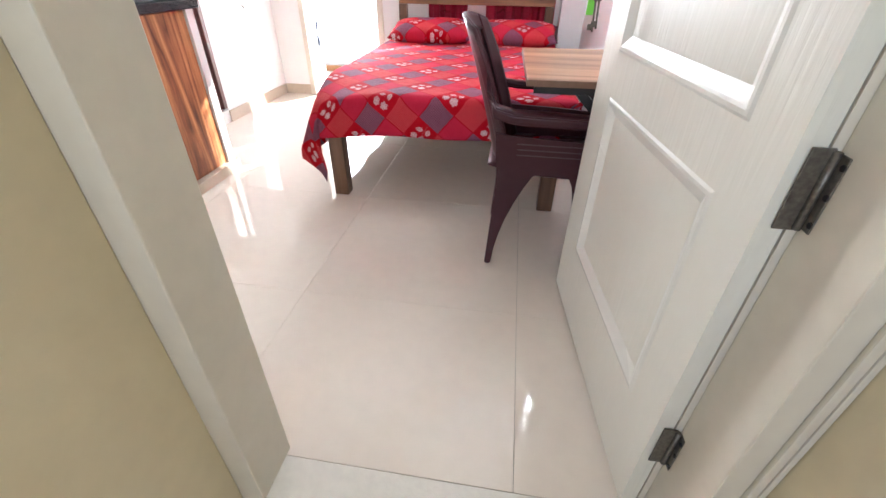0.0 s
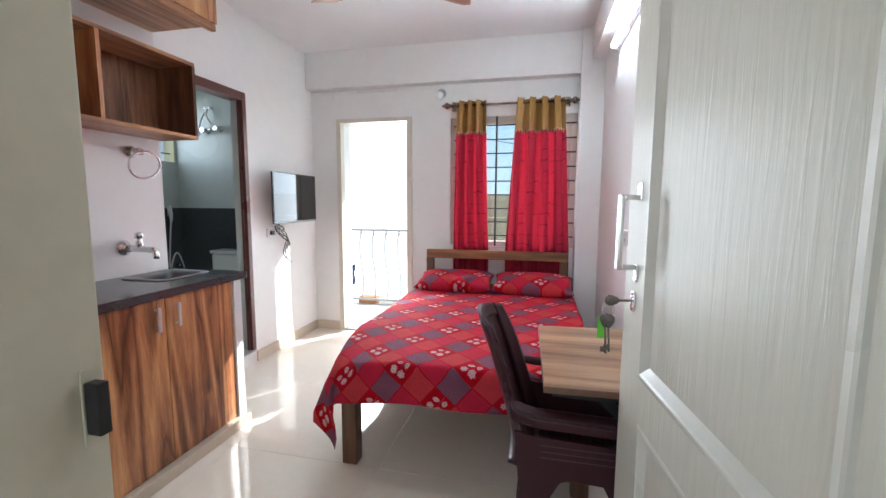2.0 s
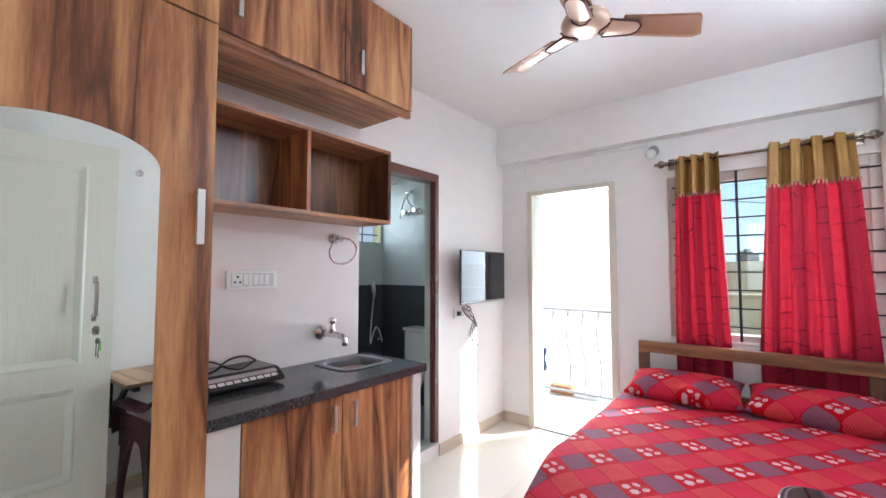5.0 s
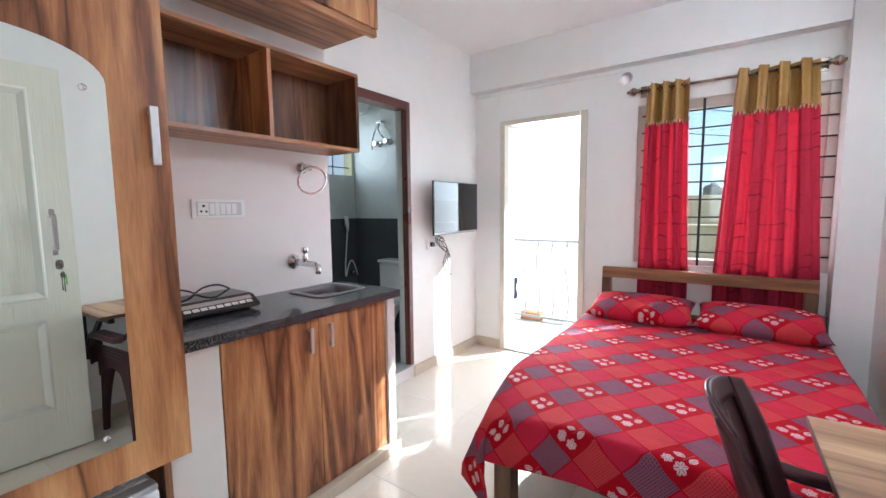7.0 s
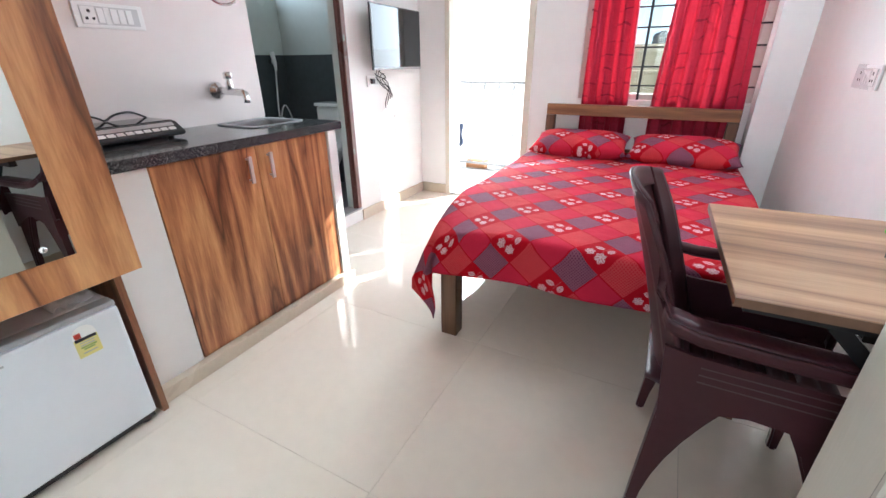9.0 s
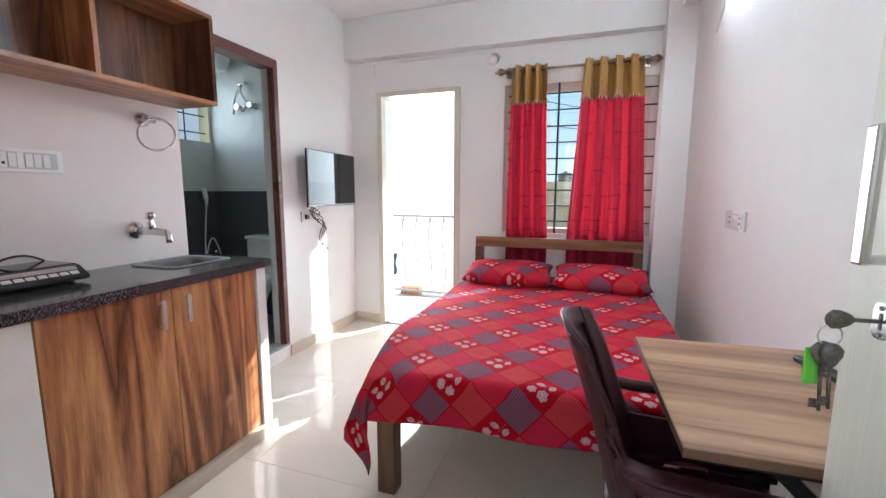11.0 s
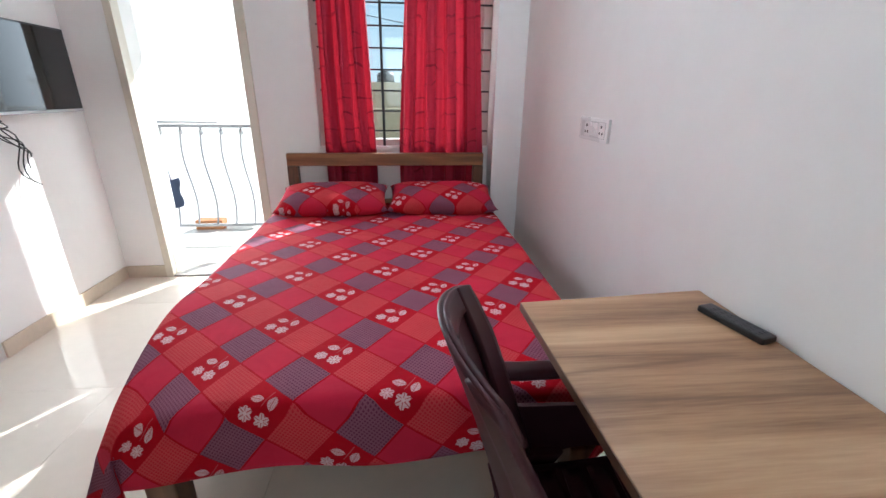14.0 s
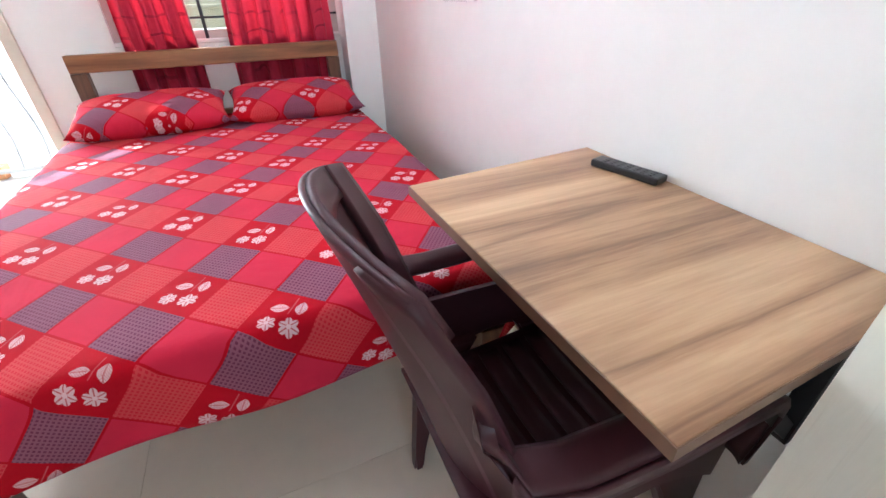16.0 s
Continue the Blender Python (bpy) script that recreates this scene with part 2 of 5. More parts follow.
def door_grain():
    """Embossed wood grain under gloss enamel."""
    m = mat("door_panel_enamel", (0.77, 0.75, 0.665), 0.40, vary=0.02, scale=4, spec=0.22)
    n, l = m.node_tree.nodes, m.node_tree.links
    tc, mp, t, bp = n.new("ShaderNodeTexCoord"), n.new("ShaderNodeMapping"), n.new("ShaderNodeTexNoise"), n.new("ShaderNodeBump")
    mp.inputs["Scale"].default_value = (60, 60, 5)
    t.inputs["Scale"].default_value, t.inputs["Detail"].default_value, t.inputs["Distortion"].default_value = 1.0, 4, 0.6
    l.new(tc.outputs["Object"], mp.inputs["Vector"])
    l.new(mp.outputs["Vector"], t.inputs["Vector"])
    l.new(t.outputs["Fac"], bp.inputs["Height"])
    bp.inputs["Strength"].default_value, bp.inputs["Distance"].default_value = 0.75, 0.002
    l.new(bp.outputs["Normal"], n["Principled BSDF"].inputs["Normal"])
    return m


DOORG = door_grain()


def print_cloth(name, px=0.168, py=0.183, ox=-0.316, oy=2.114, turn=5.0):
    """Red cotton with grey-purple and coral hatched diamonds and white flower sprigs, laid out by the cloth's UVs in metres."""
    m = bpy.data.materials.new(name)
    m.use_nodes = True
    k = Nodes(m.node_tree)
    n, l = k.n, k.l
    b = n["Principled BSDF"]
    b.inputs["Roughness"].default_value = 0.88
    b.inputs["Specular IOR Level"].default_value = 0.12
    uv, sep = n.new("ShaderNodeUVMap"), n.new("ShaderNodeSeparateXYZ")
    l.new(uv.outputs["UV"], sep.inputs[0])
    du0, dv0, cs, sn = k.op("SUBTRACT", sep.outputs[0], ox), k.op("SUBTRACT", sep.outputs[1], oy), math.cos(radians(turn)), math.sin(radians(turn))
    a = k.op("DIVIDE", k.op("ADD", k.op("MULTIPLY", du0, cs), k.op("MULTIPLY", dv0, sn)), px)
    c = k.op("DIVIDE", k.op("SUBTRACT", k.op("MULTIPLY", dv0, cs), k.op("MULTIPLY", du0, sn)), py)
    ai, ci = k.op("ROUND", a), k.op("ROUND", c)
    da, dc = k.op("ABSOLUTE", k.op("SUBTRACT", a, ai)), k.op("ABSOLUTE", k.op("SUBTRACT", c, ci))
    dia = k.op("LESS_THAN", k.op("ADD", da, dc), 0.484)
    parity = k.op("ROUND", k.op("MODULO", k.op("ADD", k.op("ADD", ai, ci), 200.0), 2.0))
    purple = k.op("LESS_THAN", parity, 0.5)
    # hatch lines inside the diamonds
    h1 = k.op("GREATER_THAN", k.op("FRACT", k.op("MULTIPLY", k.op("ADD", a, c), 14.0)), 0.55)
    h2 = k.op("GREATER_THAN", k.op("FRACT", k.op("MULTIPLY", k.op("SUBTRACT", a, c), 14.0)), 0.55)
    hatch = k.op("MULTIPLY", k.op("MAXIMUM", h1, h2), 0.55)
    pcol = k.mix(hatch, (0.14, 0.034, 0.068), (0.31, 0.13, 0.18))
    ocol = k.mix(hatch, (0.49, 0.016, 0.030), (0.56, 0.082, 0.082))
    # flower sprigs on alternate gaps, right and above each purple diamond
    fa, fc = k.op("SUBTRACT", a, 0.5), k.op("SUBTRACT", c, 0.5)
    fai, fci = k.op("ROUND", fa), k.op("ROUND", fc)
    fpar = k.op("LESS_THAN", k.op("ROUND", k.op("MODULO", k.op("ADD", k.op("ADD", fai, fci), 200.0), 2.0)), 0.5)
    gap = k.op("LESS_THAN", k.op("ADD", k.op("ABSOLUTE", k.op("SUBTRACT", fa, fai)), k.op("ABSOLUTE", k.op("SUBTRACT", fc, fci))), 0.47)
    ground = k.mix(k.op("MULTIPLY", gap, k.op("SUBTRACT", 1.0, fpar)), (0.41, 0.002, 0.012), (0.52, 0.018, 0.050))
    col = k.mix(dia, ground, k.mix(purple, ocol, pcol))
    u = k.op("MULTIPLY", k.op("SUBTRACT", fa, fai), px)
    v = k.op("MULTIPLY", k.op("SUBTRACT", fc, fci), py)
    petals = None

    def local(cx, cy, turn):
        du, dv = k.op("SUBTRACT", u, cx), k.op("SUBTRACT", v, cy)
        cq, sq = math.cos(radians(turn)), math.sin(radians(turn))
        return k.op("ADD", k.op("MULTIPLY", du, cq), k.op("MULTIPLY", dv, sq)), k.op("SUBTRACT", k.op("MULTIPLY", dv, cq), k.op("MULTIPLY", du, sq))

    # two open blossoms with notched petals and a ring at the heart
    for cx, cy, r, lobes in ((-0.034, -0.006, 0.0175, 6), (0.002, -0.031, 0.0195, 6)):
        du, dv = local(cx, cy, 11)
        rad = k.op("SQRT", k.op("ADD", k.op("MULTIPLY", du, du), k.op("MULTIPLY", dv, dv)))
        near = k.op("PINGPONG", k.op("ARCTAN2", dv, du), math.pi / lobes)
        pa = k.op("DIVIDE", k.op("SUBTRACT", k.op("MULTIPLY", rad, k.op("COSINE", near)), r * 0.62), r * 0.42)
        pb = k.op("DIVIDE", k.op("MULTIPLY", rad, k.op("SINE", near)), r * 0.33)
        inside = k.op("ADD", k.op("MULTIPLY", pa, pa), k.op("MULTIPLY", pb, pb))
        slit = k.op("MULTIPLY", k.op("LESS_THAN", k.op("ABSOLUTE", pb), 0.20), 0.6)
        heart = k.op("MULTIPLY", k.op("LESS_THAN", rad, r * 0.24), 0.95)
        one = k.op("MAXIMUM", k.op("MULTIPLY", k.op("LESS_THAN", inside, 1.0), k.op("SUBTRACT", 0.85, slit)), heart)
        petals = one if petals is None else k.op("MAXIMUM", petals, one)
    # two veined leaves and their stalk
    for cx, cy, turn in ((-0.002, 0.026, 155), (0.036, 0.004, 60)):
        la, lb = local(cx, cy, turn)
        wide = k.op("SUBTRACT", 0.0120, k.op("MULTIPLY", k.op("MULTIPLY", la, la), 32.0))
        leafy = k.op("LESS_THAN", k.op("ABSOLUTE", lb), wide)
        veins = k.op("LESS_THAN", k.op("FRACT", k.op("MULTIPLY", k.op("ADD", la, k.op("ABSOLUTE", lb)), 190.0)), 0.30)
        rib = k.op("LESS_THAN", k.op("ABSOLUTE", lb), 0.0011)
        petals = k.op("MAXIMUM", petals, k.op("MULTIPLY", leafy, k.op("SUBTRACT", 0.85, k.op("MULTIPLY", k.op("MAXIMUM", veins, rib), 0.6))))
    sa, sb_ = local(0.024, 0.020, 52)
    stalk = k.op("MULTIPLY", k.op("LESS_THAN", k.op("ABSOLUTE", sb_), 0.0013), k.op("LESS_THAN", k.op("ABSOLUTE", sa), 0.026))
    petals = k.op("MAXIMUM", petals, k.op("MULTIPLY", stalk, 0.14))
    col = k.mix(k.op("MULTIPLY", petals, fpar), col, (0.70, 0.52, 0.54))
    # weave and wash tone
    t = n.new("ShaderNodeTexNoise")
    t.inputs["Scale"].default_value, t.inputs["Detail"].default_value = 9, 4
    l.new(uv.outputs["UV"], t.inputs["Vector"])
    hsv = n.new("ShaderNodeHueSaturation")
    l.new(col, hsv.inputs["Color"])
    l.new(k.op("ADD", k.op("MULTIPLY", t.outputs["Fac"], 0.3), 0.85), hsv.inputs["Value"])
    l.new(hsv.outputs["Color"], b.inputs["Base Color"])
    w, bp = n.new("ShaderNodeTexNoise"), n.new("ShaderNodeBump")
    w.inputs["Scale"].default_value = 500
    l.new(uv.outputs["UV"], w.inputs["Vector"])
    l.new(w.outputs["Fac"], bp.inputs["Height"])
    bp.inputs["Strength"].default_value, bp.inputs["Distance"].default_value = 0.2, 0.001
    cr, bc = n.new("ShaderNodeTexNoise"), n.new("ShaderNodeBump")
    cr.inputs["Scale"].default_value, cr.inputs["Detail"].default_value, cr.inputs["Distortion"].default_value = 4.5, 3, 1.5
    l.new(uv.outputs["UV"], cr.inputs["Vector"])
    l.new(cr.outputs["Fac"], bc.inputs["Height"])
    bc.inputs["Strength"].default_value, bc.inputs["Distance"].default_value = 0.45, 0.02
    l.new(bp.outputs["Normal"], bc.inputs["Normal"])
    l.new(bc.outputs["Normal"], b.inputs["Normal"])
    return m


SHEET = print_cloth("printed_red_cotton")


def curtain_cloth():
    """Red jacquard with darker horizontal twig bands; thin enough to glow with the light behind it."""
    m = bpy.data.materials.new("red_jacquard")
    m.use_nodes = True
    k = Nodes(m.node_tree)
    n, l = k.n, k.l
    b = n["Principled BSDF"]
    b.inputs["Roughness"].default_value = 0.6
    b.inputs["Specular IOR Level"].default_value = 0.2
    uv, t = n.new("ShaderNodeUVMap"), n.new("ShaderNodeTexNoise")
    mp = n.new("ShaderNodeMapping")
    mp.inputs["Scale"].default_value = (5, 3, 1)
    l.new(uv.outputs["UV"], mp.inputs["Vector"])
    l.new(mp.outputs["Vector"], t.inputs["Vector"])
    t.inputs["Scale"].default_value, t.inputs["Detail"].default_value, t.inputs["Distortion"].default_value = 1.0, 2, 0.4
    sep = n.new("ShaderNodeSeparateXYZ")
    l.new(uv.outputs["UV"], sep.inputs[0])
    twig = k.op("PINGPONG", k.op("ADD", k.op("MULTIPLY", sep.outputs[1], 22.0), k.op("MULTIPLY", t.outputs["Fac"], 4.0)), 1.0)
    vein = k.op("MULTIPLY", k.op("LESS_THAN", twig, 0.13), k.op("MINIMUM", k.op("MAXIMUM", k.op("MULTIPLY", k.op("SUBTRACT", t.outputs["Fac"], 0.46), 8.0), 0.0), 1.0))
    grain = n.new("ShaderNodeTexNoise")
    grain.inputs["Scale"].default_value = 60
    l.new(uv.outputs["UV"], grain.inputs["Vector"])
    col = k.mix(vein, k.mix(grain.outputs["Fac"], (0.26, 0.010, 0.032), (0.37, 0.018, 0.048)), (0.19, 0.006, 0.022))
    l.new(col, b.inputs["Base Color"])
    tr, mx = n.new("ShaderNodeBsdfTranslucent"), n.new("ShaderNodeMixShader")
    l.new(k.mix(vein, (0.80, 0.03, 0.06), (0.26, 0.008, 0.02)), tr.inputs["Color"])
    mx.inputs["Fac"].default_value = 0.10
    l.new(b.outputs[0], mx.inputs[1])
    l.new(tr.outputs[0], mx.inputs[2])
    l.new(mx.outputs[0], n["Material Output"].inputs["Surface"])
    return m


CURT = curtain_cloth()

# ---- mesh helpers ----


def box(bm, x0, x1, y0, y1, z0, z1, bev=0.0):
    vs = bmesh.ops.create_cube(bm, size=1.0, matrix=Matrix.Translation(((x0 + x1) / 2, (y0 + y1) / 2, (z0 + z1) / 2)) @ Matrix.Diagonal((abs(x1 - x0), abs(y1 - y0), abs(z1 - z0), 1)))["verts"]
    if bev:
        es = list({e for v in vs for e in v.link_edges})
        bmesh.ops.bevel(bm, geom=es, offset=bev, segments=2, affect="EDGES", profile=0.6)
    return bm


def boxes(*rows, bev=0.0):
    bm = bmesh.new()
    for r in rows:
        box(bm, *r, bev=bev)
    return bm


def tube_mesh(bm, pts, r, sides=8, close=False, flat=1.0):
    """A round bar swept along points; r may be one radius or one a point."""
    pts = [Vector(p) for p in pts]
    rings, ref = [], None
    for i, p in enumerate(pts):
        a = pts[i - 1] if (i or close) else p
        c = pts[(i + 1) % len(pts)] if (i < len(pts) - 1 or close) else p
        d = (c - a).normalized()
        if ref is None:
            ref = d.orthogonal().normalized()
        u = (ref - d * ref.dot(d)).normalized()
        ref, w = u, d.cross(u)
        rr = r[i] if isinstance(r, (list, tuple)) else r
        rings.append([bm.verts.new(p + (u * math.cos(q) + w * math.sin(q) * flat) * rr) for q in (2 * math.pi * s / sides for s in range(sides))])
    count = len(rings)
    for i in range(count if close else count - 1):
        a, c = rings[i], rings[(i + 1) % count]
        for s in range(sides):
            bm.faces.new((a[s], a[(s + 1) % sides], c[(s + 1) % sides], c[s])).smooth = True
    if not close:
        bm.faces.new(rings[0][::-1])
        bm.faces.new(rings[-1])
    return bm


def bar(pts, r, sides=8, close=False, flat=1.0):
    return tube_mesh(bmesh.new(), pts, r, sides, close, flat)


def lathe(bm, profile, m=Matrix(), sides=24):
    """Turned shape: (radius, height) pairs round the local z axis."""
    rings = [[bm.verts.new(m @ Vector((r * math.cos(q), r * math.sin(q), z))) for q in (2 * math.pi * s / sides for s in range(sides))] for r, z in profile]
    for a, c in zip(rings, rings[1:]):
        for s in range(sides):
            bm.faces.new((a[s], a[(s + 1) % sides], c[(s + 1) % sides], c[s])).smooth = True
    bm.faces.new(rings[0][::-1])
    bm.faces.new(rings[-1])
    return bm


def sheet_mesh(fn, nu, nv, thick=0.0, uvfn=None):
    """A cloth or shell from fn(s, t) over the unit square."""
    bm = bmesh.new()
    layer = bm.loops.layers.uv.new("UVMap")
    grid = [[bm.verts.new(fn(i / nu, j / nv)) for j in range(nv + 1)] for i in range(nu + 1)]
    for i in range(nu):
        for j in range(nv):
            f = bm.faces.new((grid[i][j], grid[i + 1][j], grid[i + 1][j + 1], grid[i][j + 1]))
            f.smooth = True
            for lp, (a, c) in zip(f.loops, ((i, j), (i + 1, j), (i + 1, j + 1), (i, j + 1))):
                lp[layer].uv = uvfn(a / nu, c / nv) if uvfn else (a / nu, c / nv)
    if thick:
        bmesh.ops.recalc_face_normals(bm, faces=bm.faces[:])
        bmesh.ops.solidify(bm, geom=bm.faces[:], thickness=thick)
    return bm


def prism(outline, axis, a0, a1, bev=0.0):
    """An outline of (u, v) pairs pushed along an axis from a0 to a1. axis x: (y, z); y: (x, z); z: (x, y)."""
    bm = bmesh.new()

    def at(u, v, a):
        return Vector({"x": (a, u, v), "y": (u, a, v), "z": (u, v, a)}[axis])

    lo, hi = ([bm.verts.new(at(u, v, a)) for u, v in outline] for a in (a0, a1))
    bm.faces.new(lo[::-1])
    bm.faces.new(hi)
    for i in range(len(outline)):
        j = (i + 1) % len(outline)
        bm.faces.new((lo[i], lo[j], hi[j], hi[i]))
    bmesh.ops.recalc_face_normals(bm, faces=bm.faces[:])
    if bev:
        bmesh.ops.bevel(bm, geom=bm.edges[:], offset=bev, segments=2, affect="EDGES", profile=0.6)
    return bm


def mesh_object(name, bm, material):
    me = bpy.data.meshes.new(name)
    bmesh.ops.recalc_face_normals(bm, faces=bm.faces[:])
    bm.to_mesh(me)
    bm.free()
    me.materials.append(material)
    return new(name, me)


def part(name, bm, material, parent, label=""):
    ob = mesh_object(name, bm, material)
    ob.parent = parent
    ob.matrix_parent_inverse = parent.matrix_world.inverted()
    return tagged(ob, label)


def thing(name, label, category, at=(0, 0, 0), group="", kind=""):
    ob = new(name)
    ob.empty_display_size = 0.1
    ob.location = at
    ob.matrix_world = Matrix.Translation(at)
    return tagged(ob, label, category, group, kind)


def solid(name, bm, material, label, category, group="", kind=""):
    return tagged(mesh_object(name, bm, material), label, category, group, kind)


def structure(name, bm, material, label, category):
    return solid(name, bm, material, label, category, kind="structure")


# ---- the room ----
XL, XR, YD, YW, ZC = -1.96, 0.70, 0.62, 4.04, 2.66   # left wall, right wall, door wall, window wall, ceiling
YO = 4.24                                            # outer face of the window wall

structure("ceiling", boxes((-2.06, 0.82, 0.22, 4.24, ZC, ZC + 0.12)), CEIL, "smooth white painted ceiling of the studio room", "ceiling")
structure("wall_right", boxes((XR, 0.82, 0.62, 4.24, 0, ZC)), WALL, "plain white painted side wall beside the bed", "wall")
structure("wall_window", boxes(
    (-2.06, -1.66, YW, YO, 0, ZC), (-1.66, -0.99, YW, YO, 2.03, ZC), (-0.99, -0.58, YW, YO, 0, ZC),
    (-0.58, 0.52, YW, YO, 0, 0.87), (-0.58, 0.52, YW, YO, 2.04, ZC), (0.52, 0.70, YW, YO, 0, ZC)), WALL,
    "white painted end wall with balcony door and barred window", "wall")
structure("beam_window", boxes((XL, 0.52, 3.94, YW, 2.33, ZC)), WALL, "white painted lintel beam over the window wall", "beam")
structure("column", boxes((0.52, XR, 3.88, YW, 0, ZC)), WALL, "white painted corner column beside the window", "column")
structure("beam_side", boxes((0.60, XR, 0.62, 3.88, 2.41, ZC)), WALL, "white painted beam along the side wall", "beam")
structure("wall_left", boxes(
    (-2.06, XL, 3.07, YW, 0, ZC), (-2.06, XL, 2.25, 3.07, 2.08, ZC), (-2.06, XL, 0.62, 2.25, 0, ZC), (-2.06, XL, 2.25, 3.07, 0, 0.11)), WALL,
    "white painted long wall with the bathroom doorway", "wall")
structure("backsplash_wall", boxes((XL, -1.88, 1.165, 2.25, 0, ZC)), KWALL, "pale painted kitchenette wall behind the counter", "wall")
structure("wall_door", boxes((-2.06, -0.33, 0.22, YD, 0, ZC), (0.655, 0.82, 0.22, YD, 0, ZC), (-0.33, 0.655, 0.22, YD, 2.13, ZC)), WALL,
          "white painted entrance wall with the doorway", "wall")
structure("corridor_wall_1", boxes((-1.6, -0.330, 0.20, 0.218, 0, ZC), (-0.330, -0.326, 0.20, 0.50, 0, 2.13)), OUTWALL, "beige painted corridor wall beside the entrance", "wall")
structure("corridor_wall_2", boxes((0.655, 1.4, 0.20, 0.218, 0, ZC), (0.651, 0.655, 0.20, 0.50, 0, 2.13)), OUTWALL, "beige painted corridor wall on the hinge side", "wall")
structure("corridor_wall_3", boxes((-0.330, 0.655, 0.20, 0.218, 2.13, ZC)), OUTWALL, "beige painted corridor wall over the entrance", "wall")
# unseen corridor walls; the back opening is made up for the fill lamp
structure("corridor_wall_side", boxes((-1.7, -1.6, -1.6, 0.22, 0, ZC), (1.4, 1.5, -1.6, 0.22, 0, ZC), (-1.7, -0.7, -1.7, -1.6, 0, ZC), (0.5, 1.5, -1.7, -1.6, 0, ZC), (-0.7, 0.5, -1.7, -1.6, 0, 1.0), (-0.7, 0.5, -1.7, -1.6, 2.2, ZC)),
          OUTWALL, "unseen beige corridor walls with an opening added for the fill lamp", "wall")
structure("corridor_ceiling", boxes((-1.7, 1.5, -1.7, 0.22, ZC, ZC + 0.1)), CEIL, "white corridor ceiling", "ceiling")
structure("corridor_floor", boxes((-1.7, 1.5, -1.7, 0.22, -0.1, -0.004)), TILE, "pale polished corridor floor", "floor")
structure("threshold", boxes((-0.33, 0.655, 0.22, 0.612, -0.1, 0.004), bev=0.003), mat("marble_sill", (0.72, 0.68, 0.60), 0.3, vary=0.08, scale=10, bump=0.2), "worn pale stone threshold under the entrance door", "threshold")

# skirting tiles round the room
structure("baseboard", boxes(
    (-1.95, -1.66, YW - 0.012, YW - 0.001, 0, 0.085), (-0.98, 0.52, YW - 0.012, YW - 0.001, 0, 0.085), (XL + 0.001, XL + 0.012, 3.09, 4.027, 0, 0.085),
    (XR - 0.012, XR - 0.001, 0.64, 3.88, 0, 0.085), (-1.2, -0.34, 0.621, 0.632, 0, 0.085), bev=0.002), SKIRT, "beige ceramic skirting tile along the walls", "skirting")

# ---- balcony door, window, outside ----
bd = thing("door_2", "white painted balcony door frame standing open to daylight", "door", (-1.32, 4.04, 0), kind="structure")
part("jamb", boxes((-1.70, -1.655, 4.025, 4.10, 0, 2.065), bev=0.004), FRAMEP, bd)
part("jamb", boxes((-0.995, -0.943, 4.025, 4.10, 0, 2.065), bev=0.004), FRAMEP, bd)
part("head", boxes((-1.655, -0.995, 4.025, 4.10, 2.025, 2.065), bev=0.004), FRAMEP, bd)
part("sill", boxes((-1.655, -0.995, 4.03, 4.25, -0.05, 0.012), bev=0.003), CONC, bd)

win = thing("window_1", "barred sliding window with pale frame behind red curtains", "window", (0, 4.1, 0.87), kind="structure")
for r in ((-0.58, -0.53, 4.07, 4.16, 0.87, 2.04), (0.47, 0.52, 4.07, 4.16, 0.87, 2.04), (-0.53, 0.47, 4.07, 4.16, 1.98, 2.04), (-0.53, 0.47, 4.07, 4.16, 0.87, 0.93)):
    part("window_frame", boxes(r, bev=0.003), ALU, win)
for r in ((-0.005, 0.045, 4.11, 4.15, 0.93, 1.98), (-0.53, -0.49, 4.11, 4.15, 0.93, 1.98), (0.43, 0.47, 4.11, 4.15, 0.93, 1.98)):
    part("sash", boxes(r, bev=0.003), ALU, win)
for x0, x1 in ((-0.49, -0.005), (0.045, 0.43)):
    g = part("pane", boxes((x0, x1, 4.128, 4.132, 0.93, 1.98)), GLASS, win)
    g.visible_shadow = False
part("window_sill", boxes((-0.58, 0.52, 4.036, 4.07, 0.872, 0.89), bev=0.004), WALL, win)
for i in range(9):
    z = 0.985 + i * 0.122
    part("grille_bar", bar(((-0.55, 4.055, z), (0.515, 4.055, z)), 0.0055, 6), BLACKM, win)
for x in (-0.165, 0.19):
    part("grille_bar", boxes((x - 0.008, x + 0.008, 4.046, 4.051, 0.875, 2.035)), BLACKM, win)

leaf2 = part("door_leaf", boxes((-0.985, -0.950, 4.11, 4.76, 0.02, 2.02), bev=0.003), DOORP, bd, "cream enamelled leaf swung out onto the balcony")
part("pull_handle", bar(((-0.985, 4.68, 1.12), (-1.02, 4.68, 1.12), (-1.02, 4.68, 1.0), (-0.985, 4.68, 1.0)), 0.007, 8), CHROME, leaf2)
part("panel_rim", boxes((-0.990, -0.985, 4.22, 4.24, 0.9, 1.85), (-0.990, -0.985, 4.60, 4.62, 0.9, 1.85), (-0.990, -0.985, 4.24, 4.60, 1.83, 1.85), (-0.990, -0.985, 4.24, 4.60, 0.9, 0.92), bev=0.002), DOORP, leaf2)
structure("balcony_floor", boxes((-2.4, -0.44, YO, 5.45, -0.25, -0.03)), mat("balcony_tile", (0.62, 0.59, 0.54), 0.4, vary=0.1, scale=12), "pale tiled balcony floor in bright sun", "floor")
structure("sunshade_slab", boxes((-2.4, -0.44, YO, 5.43, 2.32, 2.44)), EXTW, "concrete slab above the balcony", "slab")
